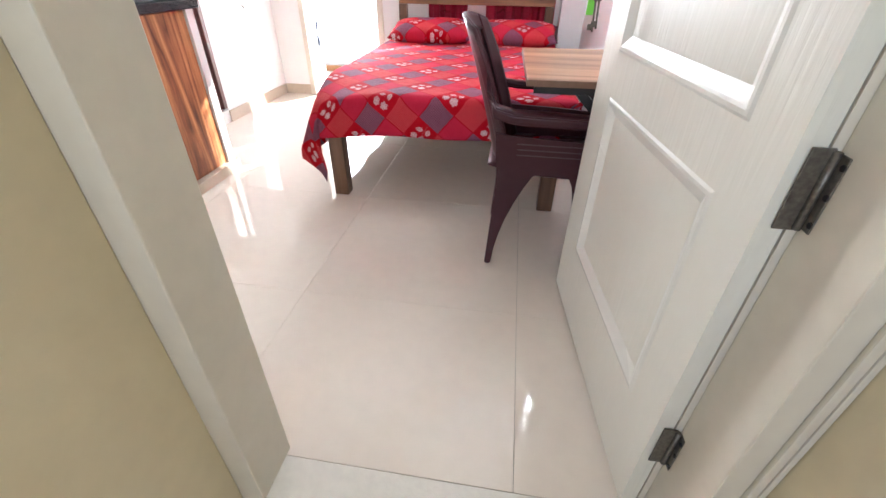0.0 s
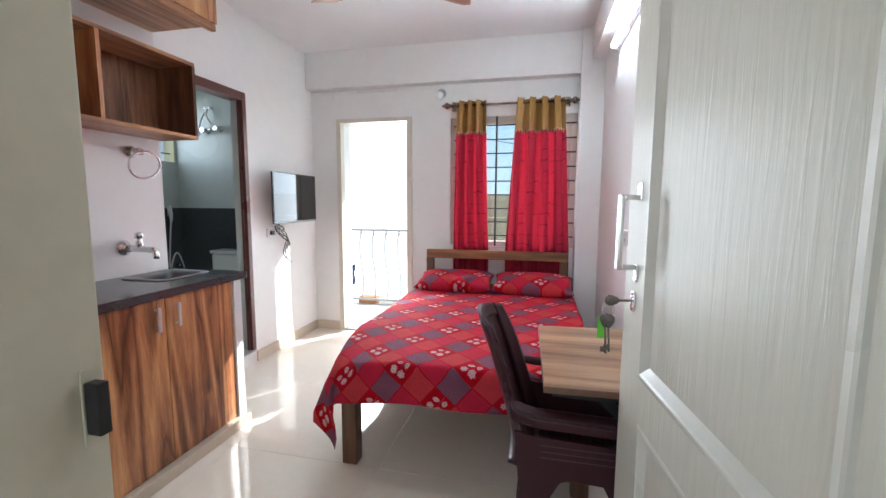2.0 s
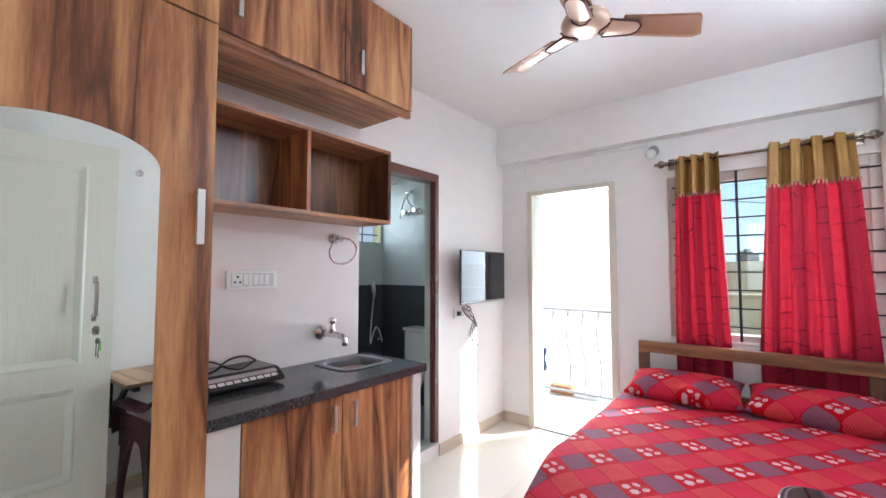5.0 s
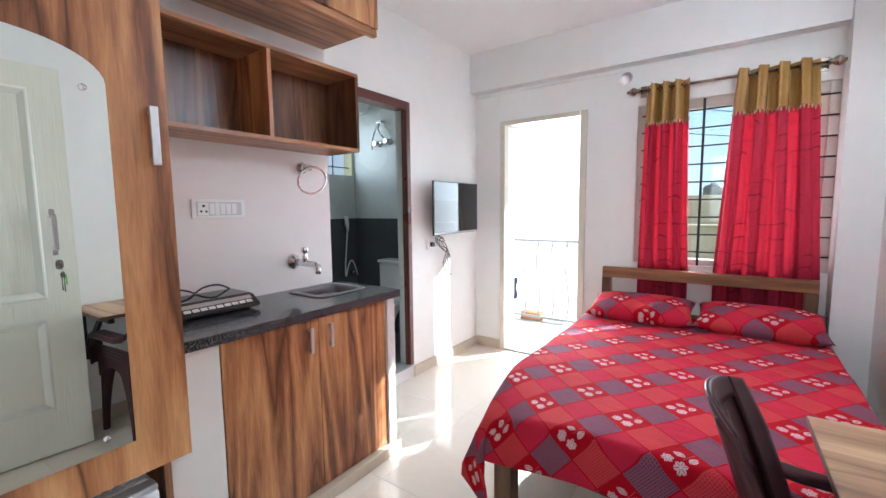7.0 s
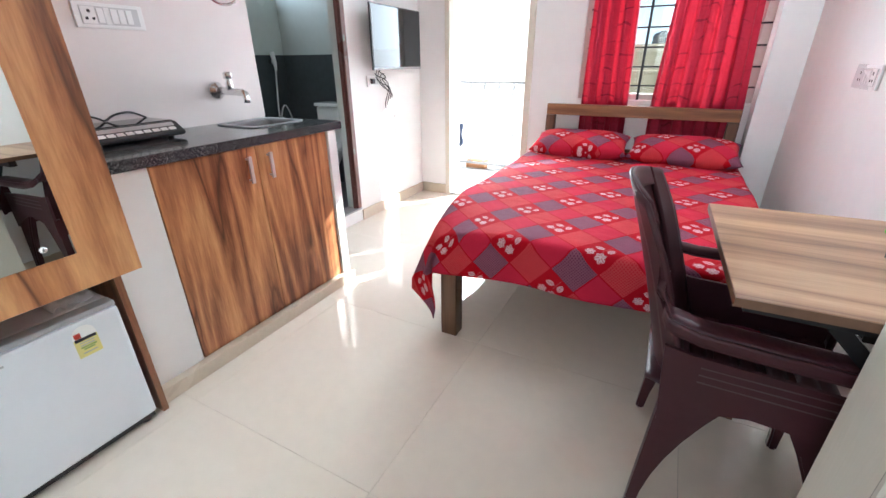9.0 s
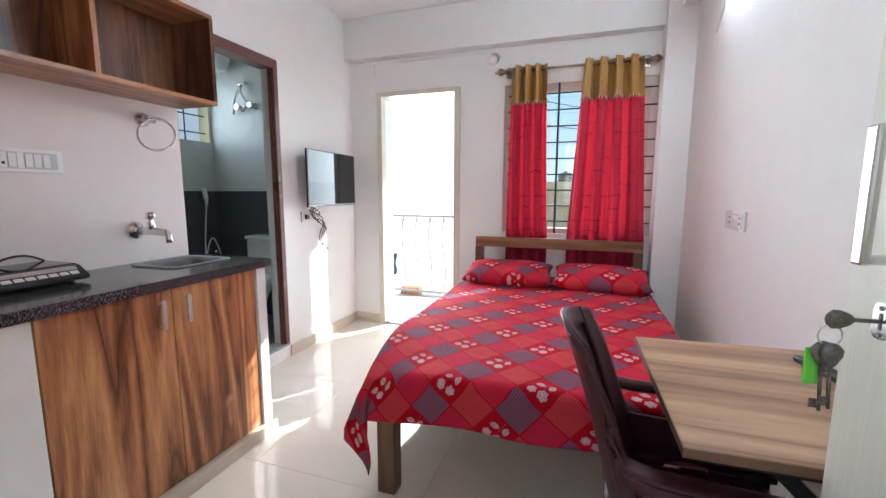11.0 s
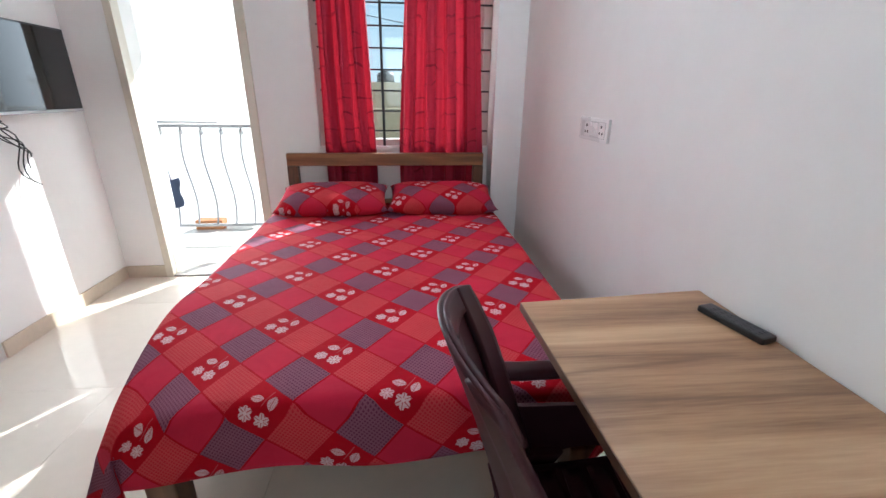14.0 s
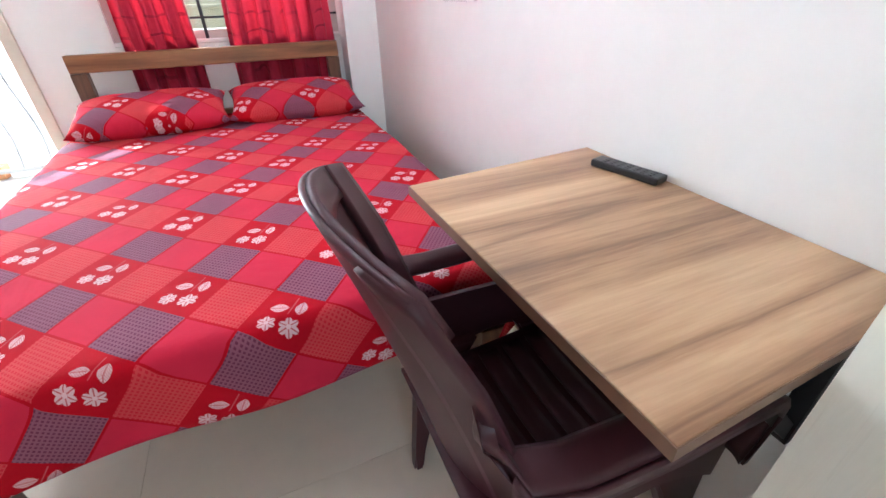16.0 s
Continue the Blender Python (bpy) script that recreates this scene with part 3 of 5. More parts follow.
rail = thing("balcony_railing", "pale grey wrought iron railing with wavy bars", "railing", (-1.7, 4.9, -0.03))
part("top_rail", boxes((-2.38, -1.0, 4.88, 4.92, 0.94, 0.965), bev=0.004), IRONW, rail)
part("bottom_rail", boxes((-2.38, -1.0, 4.89, 4.91, 0.10, 0.125), bev=0.003), IRONW, rail)
for i in range(9):
    x = -2.32 + 0.158 * i
    pts = [(x + 0.022 * math.sin(k / 12 * 2 * math.pi), 4.9, 0.11 + 0.83 * k / 12) for k in range(13)]
    part("baluster", bar(pts, 0.0085, 6), IRONW, rail)
    part("collar", lathe(bmesh.new(), ((0.012, 0), (0.018, 0.012), (0.018, 0.03), (0.01, 0.045)), Matrix.Translation((x, 4.9, 0.885)), 8), GREYP, rail)
for x in (-2.36, -1.02):
    part("post", boxes((x - 0.02, x + 0.02, 4.88, 4.92, -0.03, 0.94)), IRONW, rail)
solid("clothes_pole", bar(((-2.12, 4.86, 0.985), (-1.55, 4.90, 0.98)), 0.008), GREYP, "thin grey pole lying on the balcony railing", "pole")
bag = sheet_mesh(lambda s, t: Vector((-2.05 + 0.13 * s + 0.01 * math.sin(9 * t), 4.86 - 0.03 * math.sin(math.pi * s), 0.30 + 0.24 * t - 0.015 * math.sin(math.pi * s))), 8, 8, 0.006)
solid("hanging_pouch", bag, mat("navy_cloth", (0.03, 0.045, 0.09), 0.7), "small dark blue pouch hung on the railing", "pouch")
solid("loose_brick", boxes((-2.04, -1.79, 5.22, 5.34, -0.03, 0.06), bev=0.006), BRICKM, "orange clay brick lying on the balcony floor", "brick")
solid("stone_offcut", boxes((-1.76, -1.50, 5.22, 5.36, -0.03, 0.03), bev=0.006), EXTW, "pale stone offcut lying on the balcony floor", "stone")

SKYB = bpy.data.materials.new("sky_distance")
SKYB.use_nodes = True
sk = Nodes(SKYB.node_tree)
stc, ssep, sno = sk.n.new("ShaderNodeTexCoord"), sk.n.new("ShaderNodeSeparateXYZ"), sk.n.new("ShaderNodeTexNoise")
sk.l.new(stc.outputs["Object"], ssep.inputs[0])
sk.l.new(stc.outputs["Object"], sno.inputs["Vector"])
sno.inputs["Scale"].default_value, sno.inputs["Detail"].default_value = 0.08, 5
high = sk.op("MINIMUM", sk.op("MAXIMUM", sk.op("DIVIDE", ssep.outputs[2], 22.0), 0.0), 1.0)
haze = sk.mix(high, (0.46, 0.55, 0.60), (0.22, 0.37, 0.52))
haze = sk.mix(sk.op("MULTIPLY", sno.outputs["Fac"], 0.35), haze, (0.52, 0.57, 0.59))
sb = SKYB.node_tree.nodes["Principled BSDF"]
sb.inputs["Base Color"].default_value, sb.inputs["Specular IOR Level"].default_value = (0, 0, 0, 1), 0.0
sk.l.new(haze, sb.inputs["Emission Color"])
sb.inputs["Emission Strength"].default_value = 0.75
structure("backdrop", boxes((-60, 80, 70, 70.5, -6.4, 34)), SKYB, "hazy pale blue sky in the distance", "sky")
structure("ground", boxes((-400, 400, -300, 600, -6.6, -6.5)), GROUND, "bare earth ground far below", "ground")
nb = thing("neighbour_building", "white sunlit neighbouring house wall close to the balcony", "building", (-6, 12, -6.5))
part("wall", boxes((-9, -3.0, 5.9, 22, -6.5, 7.0)), EXTW, nb)
part("roof", boxes((-9.2, -2.85, 5.8, 22.2, 7.0, 7.2)), CONC, nb)
far = thing("far_building", "pale beige flat-roofed building with roof tanks", "building", (0, 26, -6.5))
part("wall", boxes((-3.5, 9, 22, 30, -6.5, 1.45)), EXTB, far)
part("parapet", boxes((-3.6, 9.1, 21.9, 22.1, 1.45, 1.75)), mat("parapet_paint", (0.40, 0.36, 0.26), 0.8, vary=0.1, scale=1), far)
for x0, x1, z0 in ((-2.0, -0.6, -4.4), (1.2, 2.4, -4.4), (3.6, 4.8, -4.4)):
    w = part("window", boxes((x0, x1, 21.93, 21.995, z0, z0 + 1.3)), mat("dark_glass", (0.05, 0.06, 0.07), 0.2), far)
    part("window_ledge", boxes((x0 - 0.08, x1 + 0.08, 21.90, 21.93, z0 - 0.1, z0)), EXTW, w)
    part("window_lintel", boxes((x0 - 0.08, x1 + 0.08, 21.90, 21.93, z0 + 1.3, z0 + 1.4)), EXTW, w)
# added wall, blocks the overbright strip at the foot of the window view
yard = thing("cover_wall", "plain beige wall added to cover the bright strip low in the window", "wall", (1.2, 9, -6.5))
part("wall", boxes((-1.4, 4.5, 9.0, 9.2, -6.5, 0.93)), EXTB, yard)
part("coping", boxes((-1.42, 4.52, 8.97, 9.23, 0.93, 0.98), bev=0.01), EXTB, yard)
for i, x in enumerate((-0.9, 0.25)):
    t = thing("water_tank", "dark ribbed plastic water tank on the flat roof", "water tank", (x, 24, 1.45), group="roof tanks")
    part("tank_body", lathe(bmesh.new(), ((0.42, 0), (0.45, 0.2), (0.42, 0.3), (0.45, 0.4), (0.42, 0.5), (0.45, 0.62), (0.36, 0.78), (0.14, 0.84)), Matrix.Translation((x, 24, 1.45)), 16), TANK, t)
    part("tank_lid", lathe(bmesh.new(), ((0.15, 0), (0.15, 0.06), (0.04, 0.08)), Matrix.Translation((x, 24, 2.285)), 12), TANK, t)
for k, (z0, z1) in enumerate(((5.6, 3.9), (5.0, 3.3), (4.2, 3.2))):
    pts = [(-4 + 10 * s / 10, 14 + k, z0 + (z1 - z0) * s / 10 - 0.5 * math.sin(math.pi * s / 10)) for s in range(11)]
    solid("overhead_cable", bar(pts, 0.012, 5), BLACKM, "thin dark overhead cable across the sky", "cable", group="overhead cables")

# ---- curtains ----
rod = thing("curtain_rod", "antique brass curtain rod with ball finials", "curtain rod", (-0.06, 3.985, 2.13))
part("rod", bar(((-0.57, 3.985, 2.13), (0.45, 3.985, 2.13)), 0.0095), ROD, rod)
for x, s in ((-0.57, -1), (0.45, 1)):
    fin = Matrix.Translation((x, 3.985, 2.13)) @ Matrix.Rotation(s * math.pi / 2, 4, "Y")
    part("finial", lathe(bmesh.new(), ((0.012, -0.012), (0.02, 0), (0.014, 0.008), (0.026, 0.022), (0.030, 0.036), (0.022, 0.052), (0.010, 0.060), (0.012, 0.072), (0.003, 0.08)), fin, 14), ROD, rod)
for x in (-0.545, 0.43):
    part("bracket", boxes((x - 0.012, x + 0.012, 3.985, 4.038, 2.118, 2.128), (x - 0.02, x + 0.02, 4.03, 4.038, 2.09, 2.17), bev=0.002), ROD, rod)


def curtain(xt0, xt1, xb0, xb1, folds, seed, label):
    """Eyelet curtain: deep folds at the top easing out, gold band, red body."""
    top, split, low, cy = 2.165, 1.90, 0.42, 3.985
    c = thing("curtain", label, "curtain", ((xt0 + xt1) / 2, cy, low), group="window curtains")

    def at(s, z):
        f = (top - z) / (top - low)
        x = (xt0 + (xb0 - xt0) * min(1, f * 1.35)) * (1 - s) + (xt1 + (xb1 - xt1) * min(1, f * 1.35)) * s
        amp = 0.046 * (1 - 0.42 * f)
        ph = folds * 2 * math.pi * s + 0.5 * math.sin(3.1 * f + seed) + seed
        return Vector((x + 0.012 * math.sin(ph * 2 + seed + 2 * f), cy + amp * math.sin(ph) + 0.006 * math.sin(5 * ph + 7 * f), z))

    width = (xb1 - xb0) * 1.9
    part("cloth", sheet_mesh(lambda s, t: at(s, split + (low - split) * t), 90, 40, uvfn=lambda s, t: (s * width, t * 1.48)), CURT, c)
    part("header", sheet_mesh(lambda s, t: at(s, top + (split - 0.0 - top) * t) + Vector((0, -0.003 * t, 0)), 90, 8), GOLDC, c, "gold satin top band")
    fr = bmesh.new()
    for i in range(46):
        p = at(i / 45, split) + Vector((0, -0.008, 0.004))
        lathe(fr, ((0.0025, 0), (0.006, -0.010), (0.005, -0.018), (0.001, -0.030)), Matrix.Translation(p), 5)
    tagged(part("bead_fringe", fr, mat("fringe_beige", (0.50, 0.36, 0.20), 0.5), c), "", "", "", "stuff")
    for i in range(int(folds * 2)):
        s = (i + 0.5) / (folds * 2)
        p = at(s, 2.13)
        ring = [(p.x, 3.985 + 0.020 * math.cos(q), 2.13 + 0.020 * math.sin(q)) for q in (k / 12 * 2 * math.pi for k in range(12))]
        part("eyelet", bar(ring, 0.004, 6, close=True), ROD, c)
    return c


curtain(-0.52, -0.26, -0.535, -0.215, 3.5, 0.6, "red jacquard curtain with gold eyelet top, bunched narrow")
curtain(0.0, 0.40, -0.075, 0.475, 4.0, 2.1, "red jacquard curtain with gold eyelet top, glowing with daylight")

# ---- bed ----
bed = thing("bed", "teak double bed with open-frame headboard, head under the window", "bed", (-0.15, 3.0, 0))
part("headboard_rail", boxes((-0.768, 0.470, 3.905, 3.950, 0.781, 0.858), bev=0.006), TEAK, bed)
part("headboard_rail", boxes((-0.712, 0.412, 3.91, 3.945, 0.30, 0.56), bev=0.004), TEAK, bed)
for x in (-0.768, 0.405):
    part("headboard_post", boxes((x, x + 0.065, 3.90, 3.955, 0, 0.780), bev=0.005), TEAKV, bed)
for x in (-0.69, 0.385):
    part("leg", boxes((x, x + 0.075, 2.03, 2.10, 0, 0.33), bev=0.005), TEAKV, bed)
for x in (-0.69, 0.43):
    part("side_rail", boxes((x, x + 0.03, 2.10, 3.90, 0.30, 0.40), bev=0.004), TEAK, bed)
part("foot_rail", boxes((-0.66, 0.43, 2.06, 2.09, 0.335, 0.40), bev=0.004), TEAK, bed)
part("slat_board", boxes((-0.66, 0.43, 2.09, 3.90, 0.385, 0.402)), TEAK, bed)
solid("mattress", boxes((-0.64, 0.44, 2.16, 3.90, 0.404, 0.500), bev=0.03), WHITEP, "mattress fully covered by the printed bedsheet", "mattress")

BX0, BX1, BY0, BY1, BZ = -0.785, 0.485, 2.05, 3.90, 0.54
LEFT, RIGHT, FOOT = 0.36, 0.16, 0.225


def drape(s, t):
    """Sheet over the mattress: flat on top, rolled over the edges, hanging with soft waves."""
    u = -LEFT + (BX1 - BX0 + LEFT + RIGHT) * s
    v = -FOOT + (BY1 - BY0 + FOOT) * t
    w = BX1 - BX0
    ol, orr, of = max(0, -u), max(0, u - w), max(0, -v)
    x, y = BX0 + min(max(u, 0), w), BY0 + max(v, 0)
    of *= 0.96 - 0.17 * min(max(u / w, 0), 1)
    side = ol if ol else orr
    near_foot, near_left = max(0.0, 1 - max(v, 0) / 0.55), max(0.0, 1 - max(u, 0) / 0.5)
    sgn = -1 if ol else 1
    drop = math.hypot(side, of) * (1 + 0.14 * math.sin(2 * math.atan2(of, side)) if side and of else 1.0)
    rnd = 0.085 if ol else 0.05
    z = BZ + 0.004 * math.sin(7 * u + 2) * math.sin(5 * v) + 0.0035 * noise.noise(Vector((u * 5, v * 5, 0.3)))
    if drop:
        k = min(drop / rnd, 1)
        out = rnd * 0.55 * math.sin(k * math.pi / 2)
        a = math.atan2(of, side) if side else math.pi / 2
        x += sgn * out * math.cos(a) if side else 0
        y -= out * math.sin(a)
        z -= (rnd * 0.6 * (1 - math.cos(k * math.pi / 2))) + max(0, drop - rnd * 0.7)
        wave = min(1, drop / 0.15)
        if side:
            x += sgn * wave * (0.012 * math.sin(v * 13 + 1) + 0.008)
        if of:
            y -= wave * (0.010 * math.sin(u * 11 + 0.4) + 0.006)
        if side and of:
            fold = math.sin(2 * a)
            x -= sgn * 0.115 * fold * min(1, drop / 0.42)
            y -= 0.008 * fold * wave
    # the soft corner of the mattress gives way and the cloth swings out again below it
    give = near_foot ** 2 * near_left ** 2
    hang = max(0.0, 1 - max(0.0, BZ - z) / 0.30)
    x += 0.105 * give * hang
    z -= 0.045 * give * hang
    return Vector((x, y, z))


sheet = sheet_mesh(drape, 110, 120, 0.004, lambda s, t: (BX0 - LEFT + (BX1 - BX0 + LEFT + RIGHT) * s, BY0 - FOOT + (BY1 - BY0 + FOOT) * t))
solid("bedsheet", sheet, SHEET, "red printed cotton bedsheet with diamonds and white flowers", "bedsheet")


def pillow(cx, label, turn, seed):
    hw, hd, hh = 0.325, 0.185, 0.075
    c = Matrix.Translation((cx, 3.735, BZ + 0.072)) @ Matrix.Rotation(radians(11), 4, "X") @ Matrix.Rotation(radians(turn), 4, "Z")
    bm = bmesh.new()
    layer = bm.loops.layers.uv.new("UVMap")
    nu, nv = 36, 24

    def pt(i, j, side):
        a, b = i / nu * 2 - 1, j / nv * 2 - 1
        body = max(0.0, (1 - abs(a) ** 3.2) * (1 - abs(b) ** 2.6)) ** 0.5
        pinch = 1 - 0.07 * (1 - b * b) * abs(a) ** 6
        pinch2 = 1 - 0.10 * (1 - a * a) * abs(b) ** 6
        wr = 0.006 * noise.noise(Vector((a * 3 + seed, b * 3, side)))
        return c @ Vector((a * hw * pinch, b * hd * pinch2, side * (hh * body + wr * body)))

    for side in (1, -1):
        g = [[bm.verts.new(pt(i, j, side)) for j in range(nv + 1)] for i in range(nu + 1)]
        for i in range(nu):
            for j in range(nv):
                f = bm.faces.new((g[i][j], g[i + 1][j], g[i + 1][j + 1], g[i][j + 1]))
                f.smooth = True
                for lp, (p, q) in zip(f.loops, ((i, j), (i + 1, j), (i + 1, j + 1), (i, j + 1))):
                    lp[layer].uv = (p / nu * 0.66 + seed, q / nv * 0.42 + 0.3 * seed)
    bmesh.ops.remove_doubles(bm, verts=bm.verts[:], dist=0.0008)
    solid("pillow", bm, SHEET, label, "pillow", group="bed pillows")


pillow(-0.465, "plump pillow in red diamond-print cover at the headboard", 1.5, 0.23)
pillow(0.185, "plump pillow in red diamond-print cover beside the other", -1.5, 0.71)
solid("storage_board", boxes((-0.30, 0.40, 3.2, 3.25, 0.0, 0.20), bev=0.003), WHITEP, "pale board standing under the bed", "board")

# ---- kitchenette ----
CF = -1.42
kit = thing("base_cabinet", "walnut laminate base cabinet with two doors on tiled plinth", "cabinet", (-1.65, 1.8, 0.06))
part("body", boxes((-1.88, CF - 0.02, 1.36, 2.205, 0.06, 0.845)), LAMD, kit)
for y0, y1, hy in ((1.362, 1.782, 1.732), (1.786, 2.203, 1.838)):
    d = part("cabinet_door", boxes((CF - 0.019, CF, y0, y1, 0.064, 0.842), bev=0.0015), LAM, kit)
    part("handle", boxes((CF + 0.018, CF + 0.026, hy - 0.008, hy + 0.008, 0.70, 0.81), (CF, CF + 0.02, hy - 0.005, hy + 0.005, 0.708, 0.716), (CF, CF + 0.02, hy - 0.005, hy + 0.005, 0.794, 0.802), bev=0.0015), STEEL, d, "bright steel bar handle")
structure("counter_support_wall", boxes((-1.88, CF - 0.004, 1.17, 1.358, 0, 0.845)), WALL, "white painted masonry support under the counter", "wall")
structure("counter_end_wall", boxes((-1.88, CF + 0.012, 2.207, 2.262, 0, 0.845)), WALL, "white painted masonry end wall of the counter", "wall")
structure("plinth", boxes((CF - 0.1, -1.388, 1.168, 2.276, 0, 0.058), (-1.95, CF - 0.1, 2.262, 2.276, 0, 0.058), bev=0.002), SKIRT, "beige tiled plinth under the counter", "plinth")
top = thing("countertop", "speckled black granite countertop with steel sink cutout", "countertop", (-1.65, 1.75, 0.847))
SX0, SX1, SY0, SY1 = -1.815, -1.585, 1.94, 2.20
bm = bmesh.new()
ringv = [[[bm.verts.new((x, y, z)) for x, y in c] for c in (((-1.88, 1.168), (-1.40, 1.168), (-1.40, 2.295), (-1.88, 2.295)), ((SX0, SY0), (SX1, SY0), (SX1, SY1), (SX0, SY1)))] for z in (0.847, 0.885)]
for s in range(4):
    t4 = (s + 1) % 4
    (lo_o, lo_i), (hi_o, hi_i) = ringv
    bm.faces.new((lo_o[s], lo_o[t4], lo_i[t4], lo_i[s]))
    bm.faces.new((hi_o[s], hi_o[t4], hi_i[t4], hi_i[s]))
    bm.faces.new((lo_o[s], lo_o[t4], hi_o[t4], hi_o[s]))
    bm.faces.new((lo_i[s], lo_i[t4], hi_i[t4], hi_i[s]))
part("slab", bm, GRANITE, top)
part("front_edge", boxes((-1.3995, -1.394, 1.168, 2.297, 0.8475, 0.8848), bev=0.002), GRANITE, top)
snk = thing("sink", "stainless steel inset kitchen sink bowl", "sink", (-1.70, 2.07, 0.72))


def bowl(s, t):
    a = 2 * math.pi * s
    sq = lambda q: math.copysign(abs(q) ** 0.35, q)
    prof = ((1.27, 0.0), (1.26, 0.003), (1.02, 0.004), (0.97, -0.004), (0.92, -0.05), (0.88, -0.13), (0.72, -0.15), (0.02, -0.152))
    k = t * (len(prof) - 1)
    i = min(int(k), len(prof) - 2)
    r, z = (prof[i][j] + (prof[i + 1][j] - prof[i][j]) * (k - i) for j in (0, 1))
    return Vector(((SX0 + SX1) / 2 + sq(math.cos(a)) * (SX1 - SX0) / 2 * r, (SY0 + SY1) / 2 + sq(math.sin(a)) * (SY1 - SY0) / 2 * r, 0.887 + z))


part("bowl", sheet_mesh(bowl, 48, 24), SINKS, snk)
part("drain", lathe(bmesh.new(), ((0.036, 0), (0.036, 0.004), (0.026, 0.006), (0.02, 0.003)), Matrix.Translation((-1.70, 2.07, 0.736)), 18), CHROME, snk)

tap = thing("wall_tap", "chrome wall-mounted long-spout tap above the sink", "tap", (-1.88, 1.99, 1.033))
RX = Matrix.Translation((-1.88, 1.99, 1.033)) @ Matrix.Rotation(math.pi / 2, 4, "Y")
part("flange", lathe(bmesh.new(), ((0.041, 0), (0.041, 0.006), (0.034, 0.016), (0.020, 0.026), (0.016, 0.034)), RX, 20), CHROME, tap)
part("spout", bar(((-1.86, 1.99, 1.033), (-1.80, 1.992, 1.033), (-1.70, 1.994, 1.030), (-1.682, 1.994, 1.022), (-1.678, 1.994, 1.0), (-1.678, 1.994, 0.985)), (0.018, 0.0175, 0.016, 0.0155, 0.014, 0.014), 12), CHROME, tap)
part("valve", lathe(bmesh.new(), ((0.015, 0), (0.015, 0.03), (0.010, 0.04), (0.010, 0.048), (0.019, 0.05), (0.019, 0.072), (0.012, 0.078)), Matrix.Translation((-1.775, 1.99, 1.04)), 14), CHROME, tap)

ring = thing("towel_ring", "chrome towel ring on the kitchenette wall", "towel ring", (-1.88, 2.066, 1.535))
part("mount", lathe(bmesh.new(), ((0.032, 0), (0.032, 0.008), (0.020, 0.016), (0.015, 0.05), (0.020, 0.056), (0.020, 0.068)), Matrix.Translation((-1.88, 2.066, 1.532)) @ Matrix.Rotation(math.pi / 2, 4, "Y"), 16), CHROME, ring)
part("ring", bar([(-1.815 + 0.030 * (1 + math.sin(q)) * 0.6, 2.072 + 0.088 * math.cos(q), 1.463 + 0.068 * math.sin(q)) for q in (k / 32 * 2 * math.pi for k in range(32))], 0.0062, 8, close=True), CHROME, ring)

PLATEG = mat("plate_shadow_grey", (0.60, 0.60, 0.60), 0.4, vary=0.03)


def socket_plate(name, x, y0, y1, z0, z1, face, label, modules):
    """Modular switch plate: frame, sockets with pin holes, rocker switches. face: the way it looks along x."""
    p = thing(name, label, "switch plate", (x, (y0 + y1) / 2, (z0 + z1) / 2))
    xs = sorted((x, x + face * 0.011))
    part("plate", boxes((*xs, y0, y1, z0, z1), bev=0.003), WHITEP, p)
    # grey bed paints the shade seen in the joints between modules
    part("joint_shade_bed", boxes((*sorted((x + face * 0.011, x + face * 0.0122)), y0 + 0.019, y1 - 0.019, z0 + 0.012, z1 - 0.012)), PLATEG, p)
    zc, y = (z0 + z1) / 2, y0 + 0.022
    for m, w in modules:
        xa = x + face * 0.011
        if m == "socket":
            s = part("socket", boxes((*sorted((xa, xa + face * 0.003)), y, y + w - 0.003, z0 + 0.014, z1 - 0.014), bev=0.001), WHITEP, p)
            for dy, dz, r in ((0, 0.013, 0.0060), (-0.011, -0.011, 0.0052), (0.011, -0.011, 0.0052)):
                part("pin_hole", lathe(bmesh.new(), ((r, 0), (r, 0.0012)), Matrix.Translation((xa + face * 0.0025, y + w / 2 + dy, zc + dz)) @ Matrix.Rotation(face * math.pi / 2, 4, "Y"), 10), BLACKP, s)
        elif m == "switch":
            part("rocker", boxes((*sorted((xa, xa + face * 0.005)), y, y + w - 0.004, z0 + 0.018, z1 - 0.018), bev=0.0015), WHITEP, p)
        else:
            part("blank", boxes((*sorted((xa, xa + face * 0.0025)), y, y + w - 0.003, z0 + 0.014, z1 - 0.014), bev=0.0008), WHITEP, p)
        y += w
    return p


socket_plate("switch_plate", -1.88, 1.497, 1.735, 1.276, 1.36, 1, "white modular switch plate above the counter", (("socket", 0.05), ("switch", 0.026), ("gap", 0.022), ("switch", 0.026), ("switch", 0.026), ("switch", 0.026)))
socket_plate("switch_plate", XR, 2.70, 2.95, 1.046, 1.13, -1, "white modular switch plate on the side wall", (("socket", 0.05), ("switch", 0.026), ("switch", 0.026), ("switch", 0.026), ("socket", 0.05)))
socket_plate("switch_plate", XL, 3.27, 3.42, 0.985, 1.06, 1, "white socket plate under the television", (("socket", 0.045), ("switch", 0.024)))

